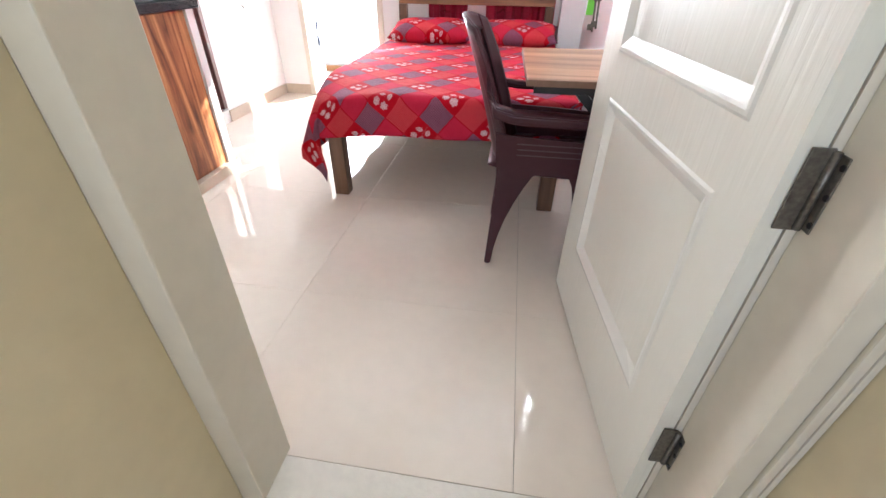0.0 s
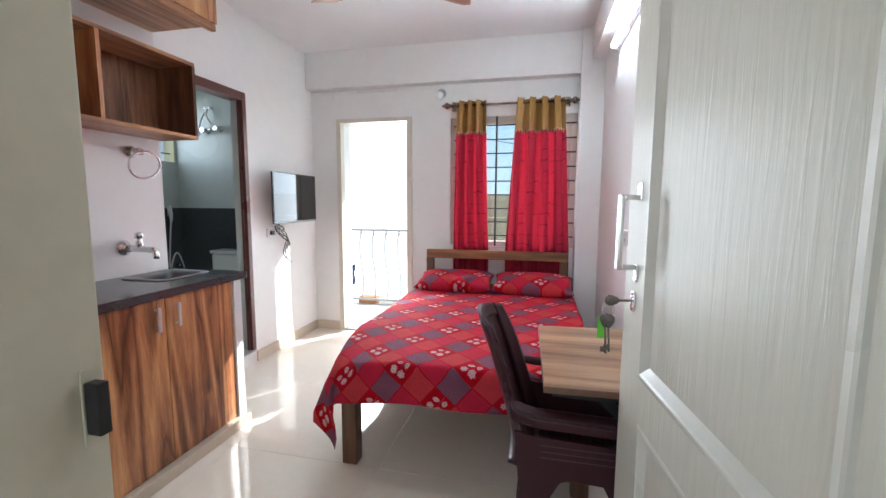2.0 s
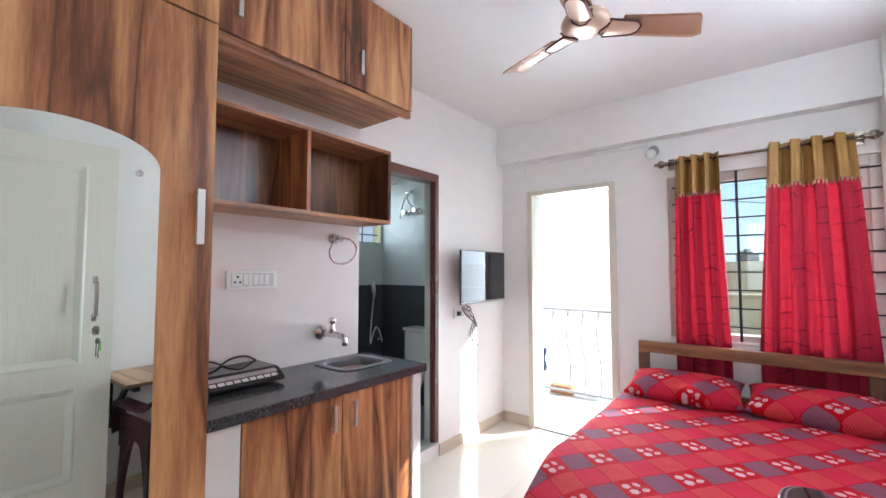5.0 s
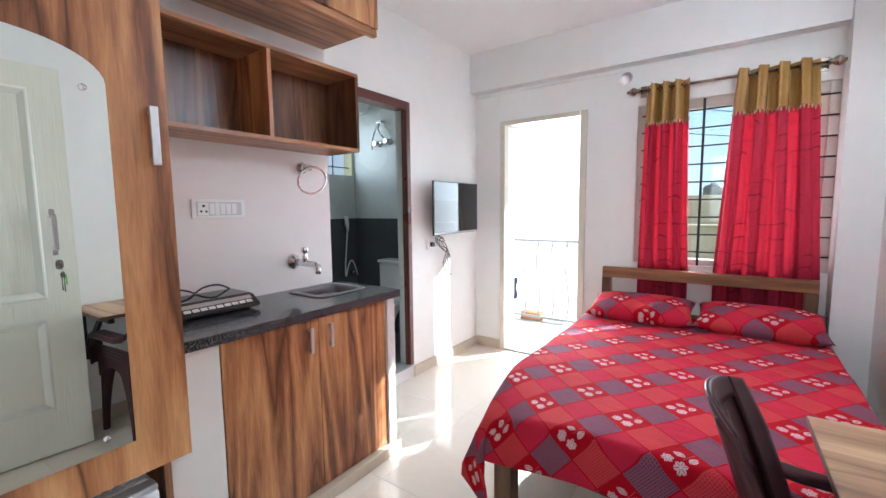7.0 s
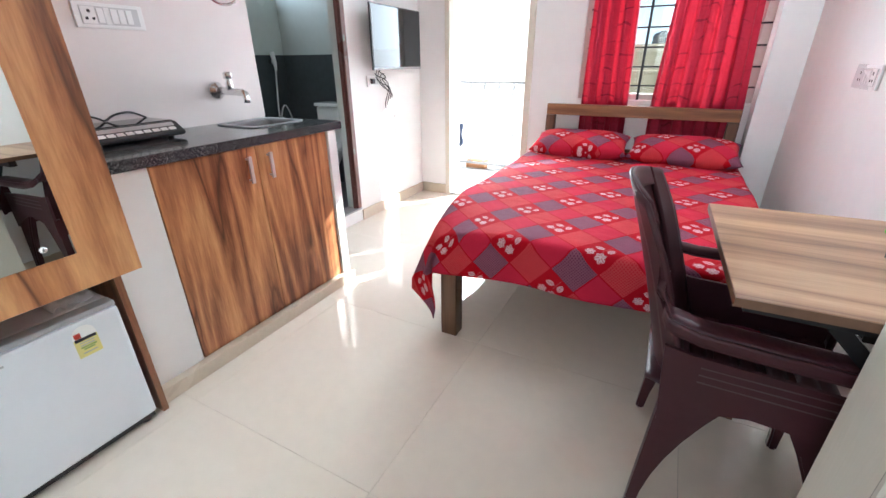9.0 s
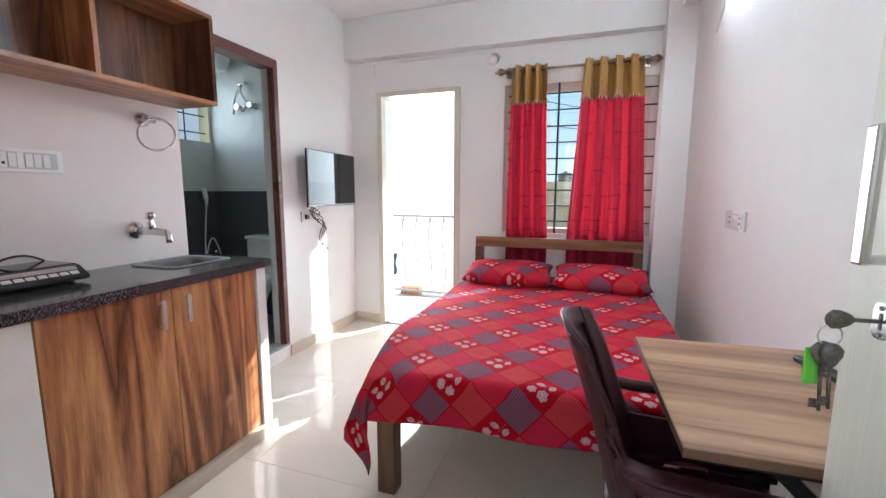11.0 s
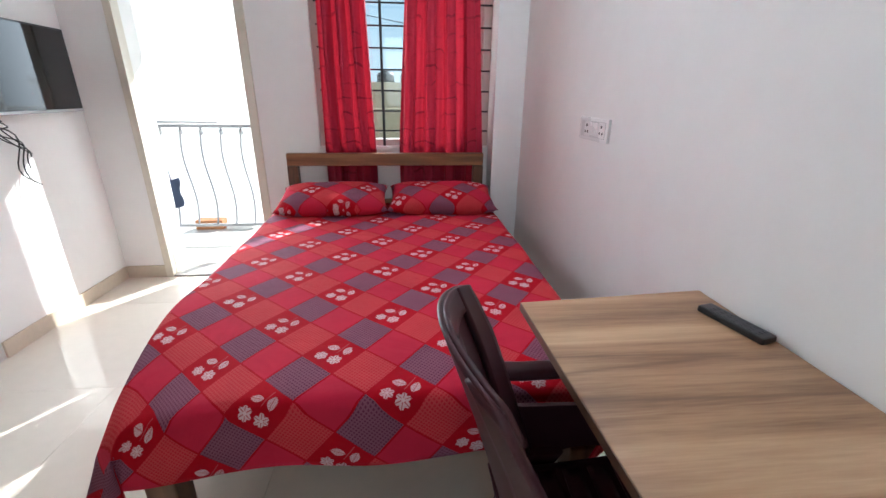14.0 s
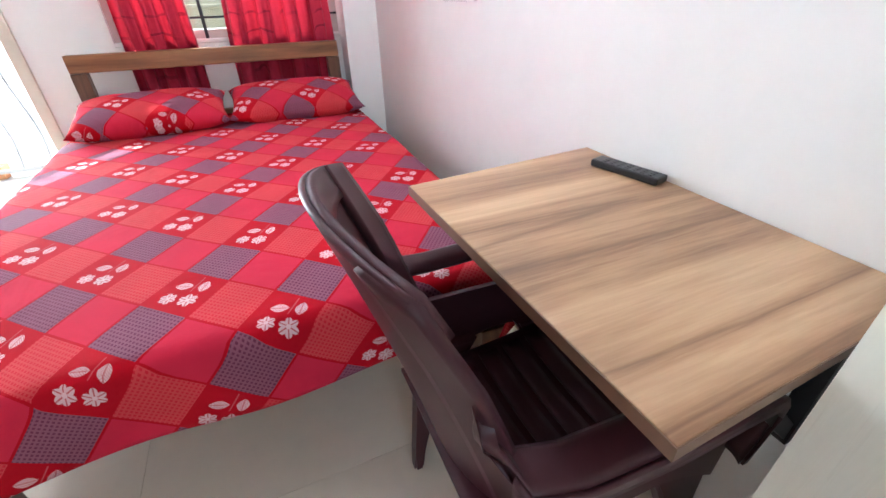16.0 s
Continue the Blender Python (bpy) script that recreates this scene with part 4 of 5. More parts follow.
hob = thing("induction_hob", "black portable induction hob with cable on the counter", "hob", (-1.69, 1.42, 0.885))
HB = (-1.872, -1.632, 1.31, 1.645)
part("casing", prism([(HB[0], 0.895), (HB[1] - 0.012, 0.895), (HB[1], 0.902), (HB[1], 0.912), (HB[1] - 0.055, 0.946), (HB[0] + 0.01, 0.946), (HB[0], 0.938)], "y", HB[2], HB[3], bev=0.003), BLACKP, hob)
part("glass_top", boxes((HB[0] + 0.012, HB[1] - 0.062, HB[2] + 0.006, HB[3] - 0.006, 0.9465, 0.950), bev=0.001), SCREEN, hob)
SLOPE = Matrix.Translation((HB[1] - 0.0275, 0, 0.9292)) @ Matrix.Rotation(math.atan2(0.034, 0.055), 4, "Y")
bmp = boxes((-0.024, -0.004, HB[2] + 0.03, HB[3] - 0.02, 0, 0.002))
bmesh.ops.transform(bmp, matrix=SLOPE, verts=bmp.verts[:])
part("control_panel", bmp, STEEL, hob, "silver grey control panel")
for i in range(9):
    bmb = boxes((0.004, 0.020, HB[2] + 0.035 + i * 0.031, HB[2] + 0.060 + i * 0.031, 0, 0.003), bev=0.001)
    bmesh.ops.transform(bmb, matrix=SLOPE, verts=bmb.verts[:])
    part("button", bmb, WHITEP, hob)
for x in (HB[0] + 0.04, HB[1] - 0.04):
    for y in (HB[2] + 0.04, HB[3] - 0.04):
        part("foot", lathe(bmesh.new(), ((0.012, 0), (0.012, 0.012)), Matrix.Translation((x, y, 0.885)), 8), BLACKP, hob)
part("power_cable", bar([(-1.862 + 0.006 * math.sin(k * 0.9), 1.33 + k * 0.0145, 0.948 + 0.030 * abs(math.sin(k * 0.30)) ** 0.8) for k in range(22)], 0.0042, 6), BLACKP, hob)

shelf = thing("open_wall_shelf", "walnut laminate open wall shelf with two bays", "shelf", (-1.76, 1.72, 1.615))
SF, SZ0, SZ1 = -1.632, 1.615, 2.02
part("bottom_board", boxes((-1.88, SF, 1.168, 2.262, SZ0, SZ0 + 0.018), bev=0.001), LAMH, shelf)
part("top_board", boxes((-1.88, SF, 1.168, 2.262, SZ1 - 0.018, SZ1), bev=0.001), LAMH, shelf)
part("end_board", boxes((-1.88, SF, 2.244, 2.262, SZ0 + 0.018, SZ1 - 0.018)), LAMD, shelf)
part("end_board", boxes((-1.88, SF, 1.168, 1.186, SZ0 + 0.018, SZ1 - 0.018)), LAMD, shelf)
part("divider", boxes((-1.878, SF, 1.735, 1.753, SZ0 + 0.018, SZ1 - 0.018)), LAM, shelf)
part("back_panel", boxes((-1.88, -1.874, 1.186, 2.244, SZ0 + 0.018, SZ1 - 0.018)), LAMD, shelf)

loft = thing("upper_cabinet", "walnut laminate wall cabinet with doors up to the ceiling", "cabinet", (-1.67, 1.7, 2.195))
part("body", boxes((-1.88, -1.482, 1.168, 2.245, 2.195, 2.655)), LAMH, loft)
part("light_rail", boxes((-1.50, -1.468, 1.168, 2.245, 2.165, 2.196), bev=0.003), LAMH, loft)
for y0, y1, hy in ((1.17, 1.804, 1.33), (1.808, 2.245, 1.889)):
    d = part("cabinet_door", boxes((-1.481, -1.46, y0, y1, 2.20, 2.655), bev=0.0015), LAM, loft)
    part("handle", boxes((-1.443, -1.435, hy - 0.008, hy + 0.008, 2.262, 2.377), (-1.46, -1.44, hy - 0.005, hy + 0.005, 2.27, 2.278), (-1.46, -1.44, hy - 0.005, hy + 0.005, 2.36, 2.368), bev=0.0015), STEEL, d, "bright steel bar handle")

# ---- wardrobe, mirror, fridge ----
ward = thing("wardrobe", "tall walnut laminate wardrobe with arched mirror, raised over the fridge", "wardrobe", (-1.55, 0.9, 0))
part("body", boxes((-1.95, -1.241, 0.632, 1.160, 0.61, 2.655)), LAM, ward)
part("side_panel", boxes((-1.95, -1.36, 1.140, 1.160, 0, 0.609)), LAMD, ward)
wd = part("wardrobe_door", boxes((-1.24, -1.22, 0.632, 1.165, 0.608, 2.068), bev=0.0015), LAM, ward)
part("handle", boxes((-1.200, -1.190, 1.112, 1.132, 1.43, 1.58), (-1.22, -1.195, 1.117, 1.127, 1.44, 1.45), (-1.22, -1.195, 1.117, 1.127, 1.56, 1.57), bev=0.002), STEEL, wd, "bright steel bar handle")
part("loft_door", boxes((-1.24, -1.22, 0.632, 1.165, 2.074, 2.655), bev=0.0015), LAM, ward)
mir = thing("wall_mirror", "arched frameless dressing mirror fixed to the wardrobe door", "mirror", (-1.22, 0.835, 0.71))
arch = [(0.64, 0.712), (1.03, 0.712)] + [(0.835 + 0.195 * math.cos(q), 1.615 + 0.088 * math.sin(q)) for q in (k / 20 * math.pi for k in range(21))]
gl = prism([(y - 1.03, z) for y, z in arch], "x", -0.004, 0.0)
bmesh.ops.transform(gl, matrix=Matrix.Translation((-1.212, 1.03, 0)) @ Matrix.Rotation(radians(1.8), 4, "Z"), verts=gl.verts[:])
part("glass", gl, MIRROR, mir)
part("backing", prism([(0.66, 0.73), (1.015, 0.73), (1.015, 1.6), (0.66, 1.6)], "x", -1.2195, -1.2165), BLACKP, mir)
for y, z in ((0.70, 0.745), (0.97, 0.745), (0.985, 1.60), (0.685, 1.60)):
    part("screw_cap", lathe(bmesh.new(), ((0.008, 0), (0.008, 0.003), (0.003, 0.006)), Matrix.Translation((-1.212 + (1.03 - y) * 0.0314, y, z)) @ Matrix.Rotation(math.pi / 2, 4, "Y"), 10), CHROME, mir)

fr = thing("mini_fridge", "small white single-door fridge under the wardrobe", "fridge", (-1.6, 0.88, 0))
part("cabinet", boxes((-1.86, -1.40, 0.648, 1.118, 0.03, 0.487), bev=0.008), FRIDGE, fr)
part("door", boxes((-1.392, -1.345, 0.646, 1.120, 0.035, 0.470), bev=0.012), FRIDGE, fr)
part("door_top", boxes((-1.398, -1.350, 0.648, 1.118, 0.4705, 0.488), bev=0.006), GREYP, fr, "grey plastic grip strip along the door")
part("base", boxes((-1.84, -1.36, 0.66, 1.115, 0.012, 0.034)), BLACKP, fr)
for y in (0.68, 1.09):
    part("foot", lathe(bmesh.new(), ((0.016, 0), (0.016, 0.014)), Matrix.Translation((-1.38, y, 0)), 10), BLACKP, fr)
lab = part("energy_label", boxes((-1.3452, -1.3440, 0.985, 1.045, 0.355, 0.415)), YELLOWL, fr, "yellow energy rating sticker")
part("label_arch", prism([(0.985, 0.4155), (1.045, 0.4155)] + [(1.015 + 0.03 * math.cos(q), 0.425 + 0.03 * math.sin(q)) for q in (k / 10 * math.pi for k in range(11))], "x", -1.3452, -1.3442), WHITEP, lab)
part("label_mark", boxes((-1.3440, -1.3434, 0.988, 1.042, 0.408, 0.418)), BLACKP, lab)
part("label_mark", boxes((-1.3440, -1.3434, 0.990, 1.006, 0.419, 0.436)), REDL, lab)
for z in (0.40, 0.392, 0.366):
    part("label_bar", boxes((-1.3440, -1.3436, 0.997, 1.034, z, z + 0.003)), GREYP, lab)
for y0, y1, z in ((0.996, 1.036, 0.384), (1.002, 1.030, 0.377)):
    part("label_bar", boxes((-1.3440, -1.3436, y0, y1, z, z + 0.005)), LEAFG, lab)
part("badge", boxes((-1.3452, -1.3442, 0.80, 0.812, 0.432, 0.442), (-1.3452, -1.3444, 0.818, 0.838, 0.434, 0.440)), GREYP, fr)
pk = sheet_mesh(lambda s, t: Vector((-1.42 - 0.10 * s, 0.99 + 0.12 * t, 0.4895 + 0.028 * abs(noise.noise(Vector((s * 4, t * 4, 2)))) + 0.012 * math.sin(math.pi * s) * math.sin(math.pi * t))), 12, 12, 0.0015)
solid("plastic_packet", pk, mat("clear_film", (0.70, 0.72, 0.74), 0.12, spec=0.8), "crumpled clear plastic packet on the fridge", "packet")

# ---- entrance door ----
ed = thing("door_1", "cream enamelled panel door standing open into the room", "door", (0, 0, 0), kind="structure")
DW, DT, DH = 0.820, 0.035, 2.055
P_UP, P_LO = (0.108, 0.685, 0.862, 1.93), (0.118, 0.672, 0.258, 0.740)
stiles = boxes((0.002, P_UP[0], 0, DT, 0.01, DH), (P_UP[1], DW, 0, DT, 0.01, DH), (P_UP[0], P_UP[1], 0, DT, 0.01, P_LO[2]), (P_UP[0], P_UP[1], 0, DT, P_LO[3], P_UP[2]), (P_UP[0], P_UP[1], 0, DT, P_UP[3], DH),
               (P_UP[0], P_LO[0], 0, DT, P_LO[2], P_LO[3]), (P_LO[1], P_UP[1], 0, DT, P_LO[2], P_LO[3]))
leaf = part("door_leaf", stiles, DOORG, ed)
for u0, u1, z0, z1 in (P_UP, P_LO):
    part("panel", boxes((u0 + 0.001, u1 - 0.001, 0.011, DT - 0.011, z0 + 0.001, z1 - 0.001)), DOORG, ed)
    for face, deep, rim in ((DT, DT - 0.0105, DT + 0.003), (0.0, 0.0105, -0.003)):
        bm = bmesh.new()
        loops = []
        for inset, yy in ((-0.006, face), (0.0, rim), (0.007, rim), (0.012, face), (0.034, deep)):
            loops.append([bm.verts.new((u, yy, z)) for u, z in ((u0 + inset, z0 + inset), (u1 - inset, z0 + inset), (u1 - inset, z1 - inset), (u0 + inset, z1 - inset))])
        for p, q in zip(loops, loops[1:]):
            for s in range(4):
                bm.faces.new((p[s], p[(s + 1) % 4], q[(s + 1) % 4], q[s]))
        part("moulding", bm, DOORP, ed)
pull = part("pull_handle", boxes((0.725, 0.747, DT + 0.040, DT + 0.052, 1.112, 1.298), (0.727, 0.745, DT, DT + 0.041, 1.284, 1.297), (0.727, 0.745, DT, DT + 0.041, 1.113, 1.126), bev=0.004), CHROME, ed, "chrome pull handle")
for z in (1.305, 1.105):
    part("handle_base", boxes((0.724, 0.748, DT, DT + 0.006, z - 0.022, z + 0.022), bev=0.003), CHROME, pull)
lockp = part("lock_plate", prism([(0.747 + 0.017 * math.copysign(abs(math.cos(q)) ** 0.6, math.cos(q)), 1.032 + 0.026 * math.copysign(abs(math.sin(q)) ** 0.7, math.sin(q))) for q in (k / 24 * 2 * math.pi for k in range(24))], "y", DT, DT + 0.005, bev=0.001), CHROME, ed)
part("keyhole", boxes((0.7445, 0.7495, DT + 0.005, DT + 0.0058, 1.020, 1.044), bev=0.0003), BLACKP, lockp)
for z in (1.013, 1.051):
    part("screw", lathe(bmesh.new(), ((0.004, 0), (0.003, 0.002)), Matrix.Translation((0.747, DT + 0.005, z)) @ Matrix.Rotation(-math.pi / 2, 4, "X"), 10), HINGE, lockp)
part("cylinder_collar", lathe(bmesh.new(), ((0.022, 0), (0.02, 0.01)), Matrix.Translation((0.747, 0, 1.032)) @ Matrix.Rotation(math.pi / 2, 4, "X"), 14), CHROME, ed)
DOOR_AT = Matrix.Translation((0.572, 0.635, 0)) @ Matrix.Rotation(math.atan2(1.466 - 0.632, 0.452 - 0.545), 4, "Z")
ed.matrix_world = DOOR_AT
for o in ed.children_recursive:
    o.matrix_parent_inverse = Matrix()

keys = thing("key_bunch", "steel keys with a green tag hanging in the door lock", "keys", (0, 0, 0))
part("key_in_lock", bar(((0.747, DT + 0.004, 1.032), (0.747, DT + 0.040, 1.032)), 0.003, 8), HINGE, keys)
part("key_head", lathe(bmesh.new(), ((0.002, -0.022), (0.008, -0.016), (0.0135, -0.004), (0.014, 0.006), (0.008, 0.013), (0.002, 0.015)), Matrix.Translation((0.747, DT + 0.056, 1.032)) @ Matrix.Rotation(-math.pi / 2, 4, "X") @ Matrix.Diagonal((0.4, 1, 1, 1)), 14), HINGE, keys)
part("split_ring", bar([(0.747, DT + 0.062 + 0.015 * math.cos(q), 1.008 + 0.016 * math.sin(q)) for q in (k / 20 * 2 * math.pi for k in range(20))], 0.0014, 6, close=True), CHROME, keys)
for kx, ky, tip in ((0.743, 0.060, 0.900), (0.751, 0.066, 0.892)):
    one = part("key", lathe(bmesh.new(), ((0.002, -0.022), (0.008, -0.016), (0.0145, -0.004), (0.015, 0.006), (0.008, 0.014), (0.002, 0.016)), Matrix.Translation((kx, DT + ky, 0.982)) @ Matrix.Diagonal((0.35, 1, 1, 1)), 14), HINGE, keys)
    part("shank", bar(((kx, DT + ky, 0.962), (kx, DT + ky - 0.004, tip)), 0.0026, 8), HINGE, one)
    part("bit", boxes((kx - 0.001, kx + 0.001, DT + ky - 0.002, DT + ky + 0.010, tip + 0.004, tip + 0.018), bev=0.0006), HINGE, one)
part("tag", boxes((0.755, 0.760, DT + 0.066, DT + 0.084, 0.930, 0.985), bev=0.0015), GREENK, keys, "bright green plastic key tag")
keys.matrix_world = DOOR_AT
for o in keys.children_recursive:
    o.matrix_parent_inverse = Matrix()

ef = thing("door_frame", "worn cream enamelled entrance door frame", "door frame", (0.13, 0.56, 0), kind="structure")
part("jamb", boxes((-0.329, -0.272, 0.501, 0.632, 0.004, 2.07), bev=0.003), FRAMEP, ef)
part("rebate", boxes((0.574, 0.654, 0.6345, 0.6385, 0.006, 2.06)), FRAMEP, ef)
part("strike_plate", boxes((-0.272, -0.2690, 0.604, 0.626, 1.000, 1.09), bev=0.001), FRAMEP, ef)
part("jamb", boxes((0.585, 0.654, 0.501, 0.634, 0.004, 2.07), (0.622, 0.636, 0.492, 0.501, 0.004, 2.07), (0.640, 0.650, 0.494, 0.501, 0.004, 2.07), bev=0.003), FRAMEP, ef)
part("head", boxes((-0.329, 0.654, 0.501, 0.616, 2.071, 2.13), bev=0.003), FRAMEP, ef)
part("strike_box", boxes((-0.2695, -0.250, 0.606, 0.620, 1.015, 1.075), bev=0.002), BLACKP, ef, "black metal lock keep")
for z in (0.245, 0.805, 1.80):
    h = part("hinge", boxes((0.5825, 0.585, 0.610, 0.628, z - 0.05, z + 0.05), (0.552, 0.578, 0.629, 0.6325, z - 0.055, z + 0.055), bev=0.001), HINGE, ef, "weathered steel butt hinge")
    part("hinge_pin", bar(((0.5785, 0.627, z - 0.052), (0.5785, 0.627, z + 0.052)), 0.005, 10), HINGE, h)
    for dz in (-0.038, 0.0, 0.038):
        part("screw", lathe(bmesh.new(), ((0.005, 0), (0.004, 0.0015)), Matrix.Translation((0.5815, 0.612, z + dz)) @ Matrix.Rotation(-math.pi / 2, 4, "Y"), 8), BLACKM, h)

# ---- desk and chair ----
EDGEB = mat("edge_band_brown", (0.16, 0.085, 0.05), 0.45, vary=0.15, scale=10)
desk = thing("desk", "wood-laminate fold-down wall desk on black steel brackets", "desk", (0.46, 1.77, 0))
part("desktop", prism([(0.245, 1.455), (0.697, 1.470), (0.697, 2.106), (0.229, 2.072)], "z", 0.730, 0.750, bev=0.0015), DESKW, desk)
for line in ([(0.2435, 1.4535), (0.2450, 1.4535), (0.2290, 2.0735), (0.2275, 2.0735)], [(0.2435, 1.4535), (0.697, 1.4685), (0.697, 1.4700), (0.2450, 1.4550)]):
    part("edge_band", prism(line, "z", 0.7305, 0.7490), EDGEB, desk, "dark brown edge banding")
for y in (1.50, 2.01):
    part("wall_plate", boxes((0.668, 0.698, y, y + 0.03, 0.42, 0.700), bev=0.002), BLACKM, desk)
    part("bracket", boxes((0.27, 0.698, y, y + 0.03, 0.700, 0.728), bev=0.002), BLACKM, desk)
    part("brace", prism([(0.40, 0.700), (0.44, 0.700), (0.668, 0.47), (0.668, 0.43)], "y", y + 0.005, y + 0.025), BLACKM, desk)
part("hinge_rail", boxes((0.672, 0.698, 1.531, 2.009, 0.695, 0.729), bev=0.002), BLACKM, desk)
remote = thing("remote_control", "slim black remote control on the desk", "remote", (0.655, 1.93, 0.751))
RM = Matrix.Translation((0.655, 1.935, 0.7505)) @ Matrix.Rotation(radians(13), 4, "Z")
REMB = mat("remote_keys", (0.05, 0.05, 0.055), 0.5)
bmr = boxes((-0.02, 0.02, -0.075, 0.075, 0, 0.015), bev=0.004)
bmesh.ops.transform(bmr, matrix=RM, verts=bmr.verts[:])
part("case", bmr, BLACKP, remote)
for i in range(7):
    for j in range(3):
        bmb = boxes((-0.013 + j * 0.010, -0.007 + j * 0.010, -0.06 + i * 0.017, -0.051 + i * 0.017, 0.015, 0.0162))
        bmesh.ops.transform(bmb, matrix=RM, verts=bmb.verts[:])
        part("button", bmb, REMB, remote)

SLOT = mat("slot_lit_edge", (0.075, 0.045, 0.048), 0.3)
chair = thing("armchair", "dark brown moulded plastic armchair pushed under the desk", "chair", (0.36, 1.76, 0))
CY, HWD = 1.757, 0.215


def shell_seat(s, t):
    x, y = 0.138 + 0.452 * s, CY + (t - 0.5) * 2 * (HWD - 0.01 - 0.035 * (1 - s))
    dip = -0.018 * math.sin(math.pi * t) * math.sin(math.pi * min(1, s * 1.1))
    edge = -0.05 * max(0, (s - 0.86) / 0.14) ** 2 - 0.030 * min(1, 4 * s) * max(0, (abs(t - 0.5) - 0.42) / 0.08) ** 2
    return Vector((x, y, 0.42 + dip + edge))


def shell_back(s, t):
    """s up, t across; curved in plan and leaning away from the desk."""
    w = HWD - 0.008 - 0.024 * s - 0.012 * max(0, (s - 0.8) / 0.2) ** 2
    c = (t - 0.5) * 2
    x = 0.152 - 0.115 * s - 0.030 * s * s + 0.078 * c * c * (1 - 0.3 * s)
    z = 0.40 + 0.50 * s - 0.032 * c * c * max(0, (s - 0.7) / 0.3)
    return Vector((x, CY + w * c, z))


part("seat", sheet_mesh(shell_seat, 20, 20, 0.006), BROWNP, chair)
for k in range(6):
    s0 = 0.10 + k * 0.13
    part("seat_slat", sheet_mesh(lambda p, q: shell_seat(s0 + 0.095 * p, 0.12 + 0.76 * q) + Vector((0, 0, 0.007)), 3, 10, 0.004), BROWNP, chair)
part("backrest", sheet_mesh(shell_back, 24, 20, 0.007), BROWNP, chair)


def on_back(s, t, lift):
    return shell_back(s, t) + Vector((lift, 0, 0))


part("top_band", sheet_mesh(lambda a, b: on_back(0.89 + 0.11 * a, b, 0.007), 4, 24, 0.010), BROWNP, chair)
for k in range(3):
    t0 = 0.275 + 0.165 * k
    part("back_slat", sheet_mesh(lambda a, b: on_back(0.10 + 0.74 * a, t0 + 0.12 * b, 0.007 + 0.004 * math.sin(math.pi * b)), 14, 4, 0.004), BROWNP, chair)
    for s0 in (0.36, 0.58):
        part("back_slot", sheet_mesh(lambda a, b: on_back(s0 + 0.10 * a, t0 + 0.055 + 0.012 * b, 0.0135), 4, 1, 0.001), BLACKP, chair)
for sg in (-1, 1):
    def band(a, b):
        t = 0.5 + 0.5 * sg * (0.70 + 0.30 * b)
        return on_back(a, t, 0.007 + 0.003 * b)

    part("back_band", sheet_mesh(band, 24, 6, 0.012), BROWNP, chair)
    yb, yo = CY + sg * (HWD - 0.022), CY + sg * (HWD + 0.010)
    arm = ((0.130, yb - sg * 0.010, 0.735), (0.136, yb - sg * 0.002, 0.680), (0.156, yo - sg * 0.010, 0.648), (0.22, yo, 0.636), (0.36, yo + sg * 0.006, 0.634), (0.48, yo + sg * 0.004, 0.630), (0.555, yo, 0.614), (0.590, yo - sg * 0.004, 0.57), (0.596, yo - sg * 0.008, 0.50), (0.592, yo - sg * 0.012, 0.42))

    def arm_point(a, b, over=0.0):
        q = a * (len(arm) - 1)
        n0 = min(int(q), len(arm) - 2)
        p0, p1 = Vector(arm[n0]), Vector(arm[n0 + 1])
        p = p0.lerp(p1, q - n0)
        half = 0.006 + 0.026 * min(1, a * 4.5)
        return p + Vector((0, (b - 0.5) * 2 * half, -0.010 * (2 * b - 1) ** 4 + over))

    part("armrest", sheet_mesh(arm_point, 45, 8, 0.016), BROWNP, chair)

    def arm_lip(a, b):
        p = arm_point(0.16 + 0.84 * a, 0.5 + 0.48 * sg)
        return p + Vector((-0.012 * b * max(0, (a - 0.7) / 0.3), 0, -0.030 * b * (1 - max(0, (a - 0.7) / 0.3))))

    part("armrest_lip", sheet_mesh(arm_lip, 30, 3, 0.006), BROWNP, chair)
    # legs: tapering channels, splayed outward at the foot
    for xt, xf in ((0.20, 0.155), (0.545, 0.575)):
        yt, yf = CY + sg * (HWD - 0.02), CY + sg * (HWD - 0.005)
        dirx = 1 if xt < 0.4 else -1
        bm = bmesh.new()
        secs = []
        for q in range(7):
            f = q / 6
            w = 0.026 + 0.115 * (1 - f) ** 2.0
            x0 = xt + (xf - xt) * f - dirx * 0.02 * (1 - f)
            yy = yt + (yf - yt) * f
            z = 0.42 * (1 - f)
            xs = (x0, x0 + dirx * w)
            secs.append([bm.verts.new((xx, yy + dy, z)) for xx, dy in ((xs[0], -0.016), (xs[1], -0.016), (xs[1], 0.016), (xs[0], 0.016))])
        for a, c in zip(secs, secs[1:]):
            for i in range(4):
                bm.faces.new((a[i], a[(i + 1) % 4], c[(i + 1) % 4], c[i]))
        bm.faces.new(secs[0])
        bm.faces.new(secs[-1])
        bmesh.ops.bevel(bm, geom=[e for e in bm.edges if abs(e.verts[0].co.z - e.verts[1].co.z) > 0.02], offset=0.006, segments=2, affect="EDGES")
        part("leg", bm, BROWNP, chair)
    # side apron with an arched lower edge and slots
    ya = CY + sg * (HWD - 0.004)
    outline = [(0.160, 0.552), (0.22, 0.542), (0.40, 0.536), (0.585, 0.525)] + [(0.585 - 0.405 * k / 12, 0.33 + 0.085 * math.sin(math.pi * k / 12)) for k in range(13)]
    part("side_apron", prism(outline, "y", ya - 0.006, ya + 0.006), BROWNP, chair)
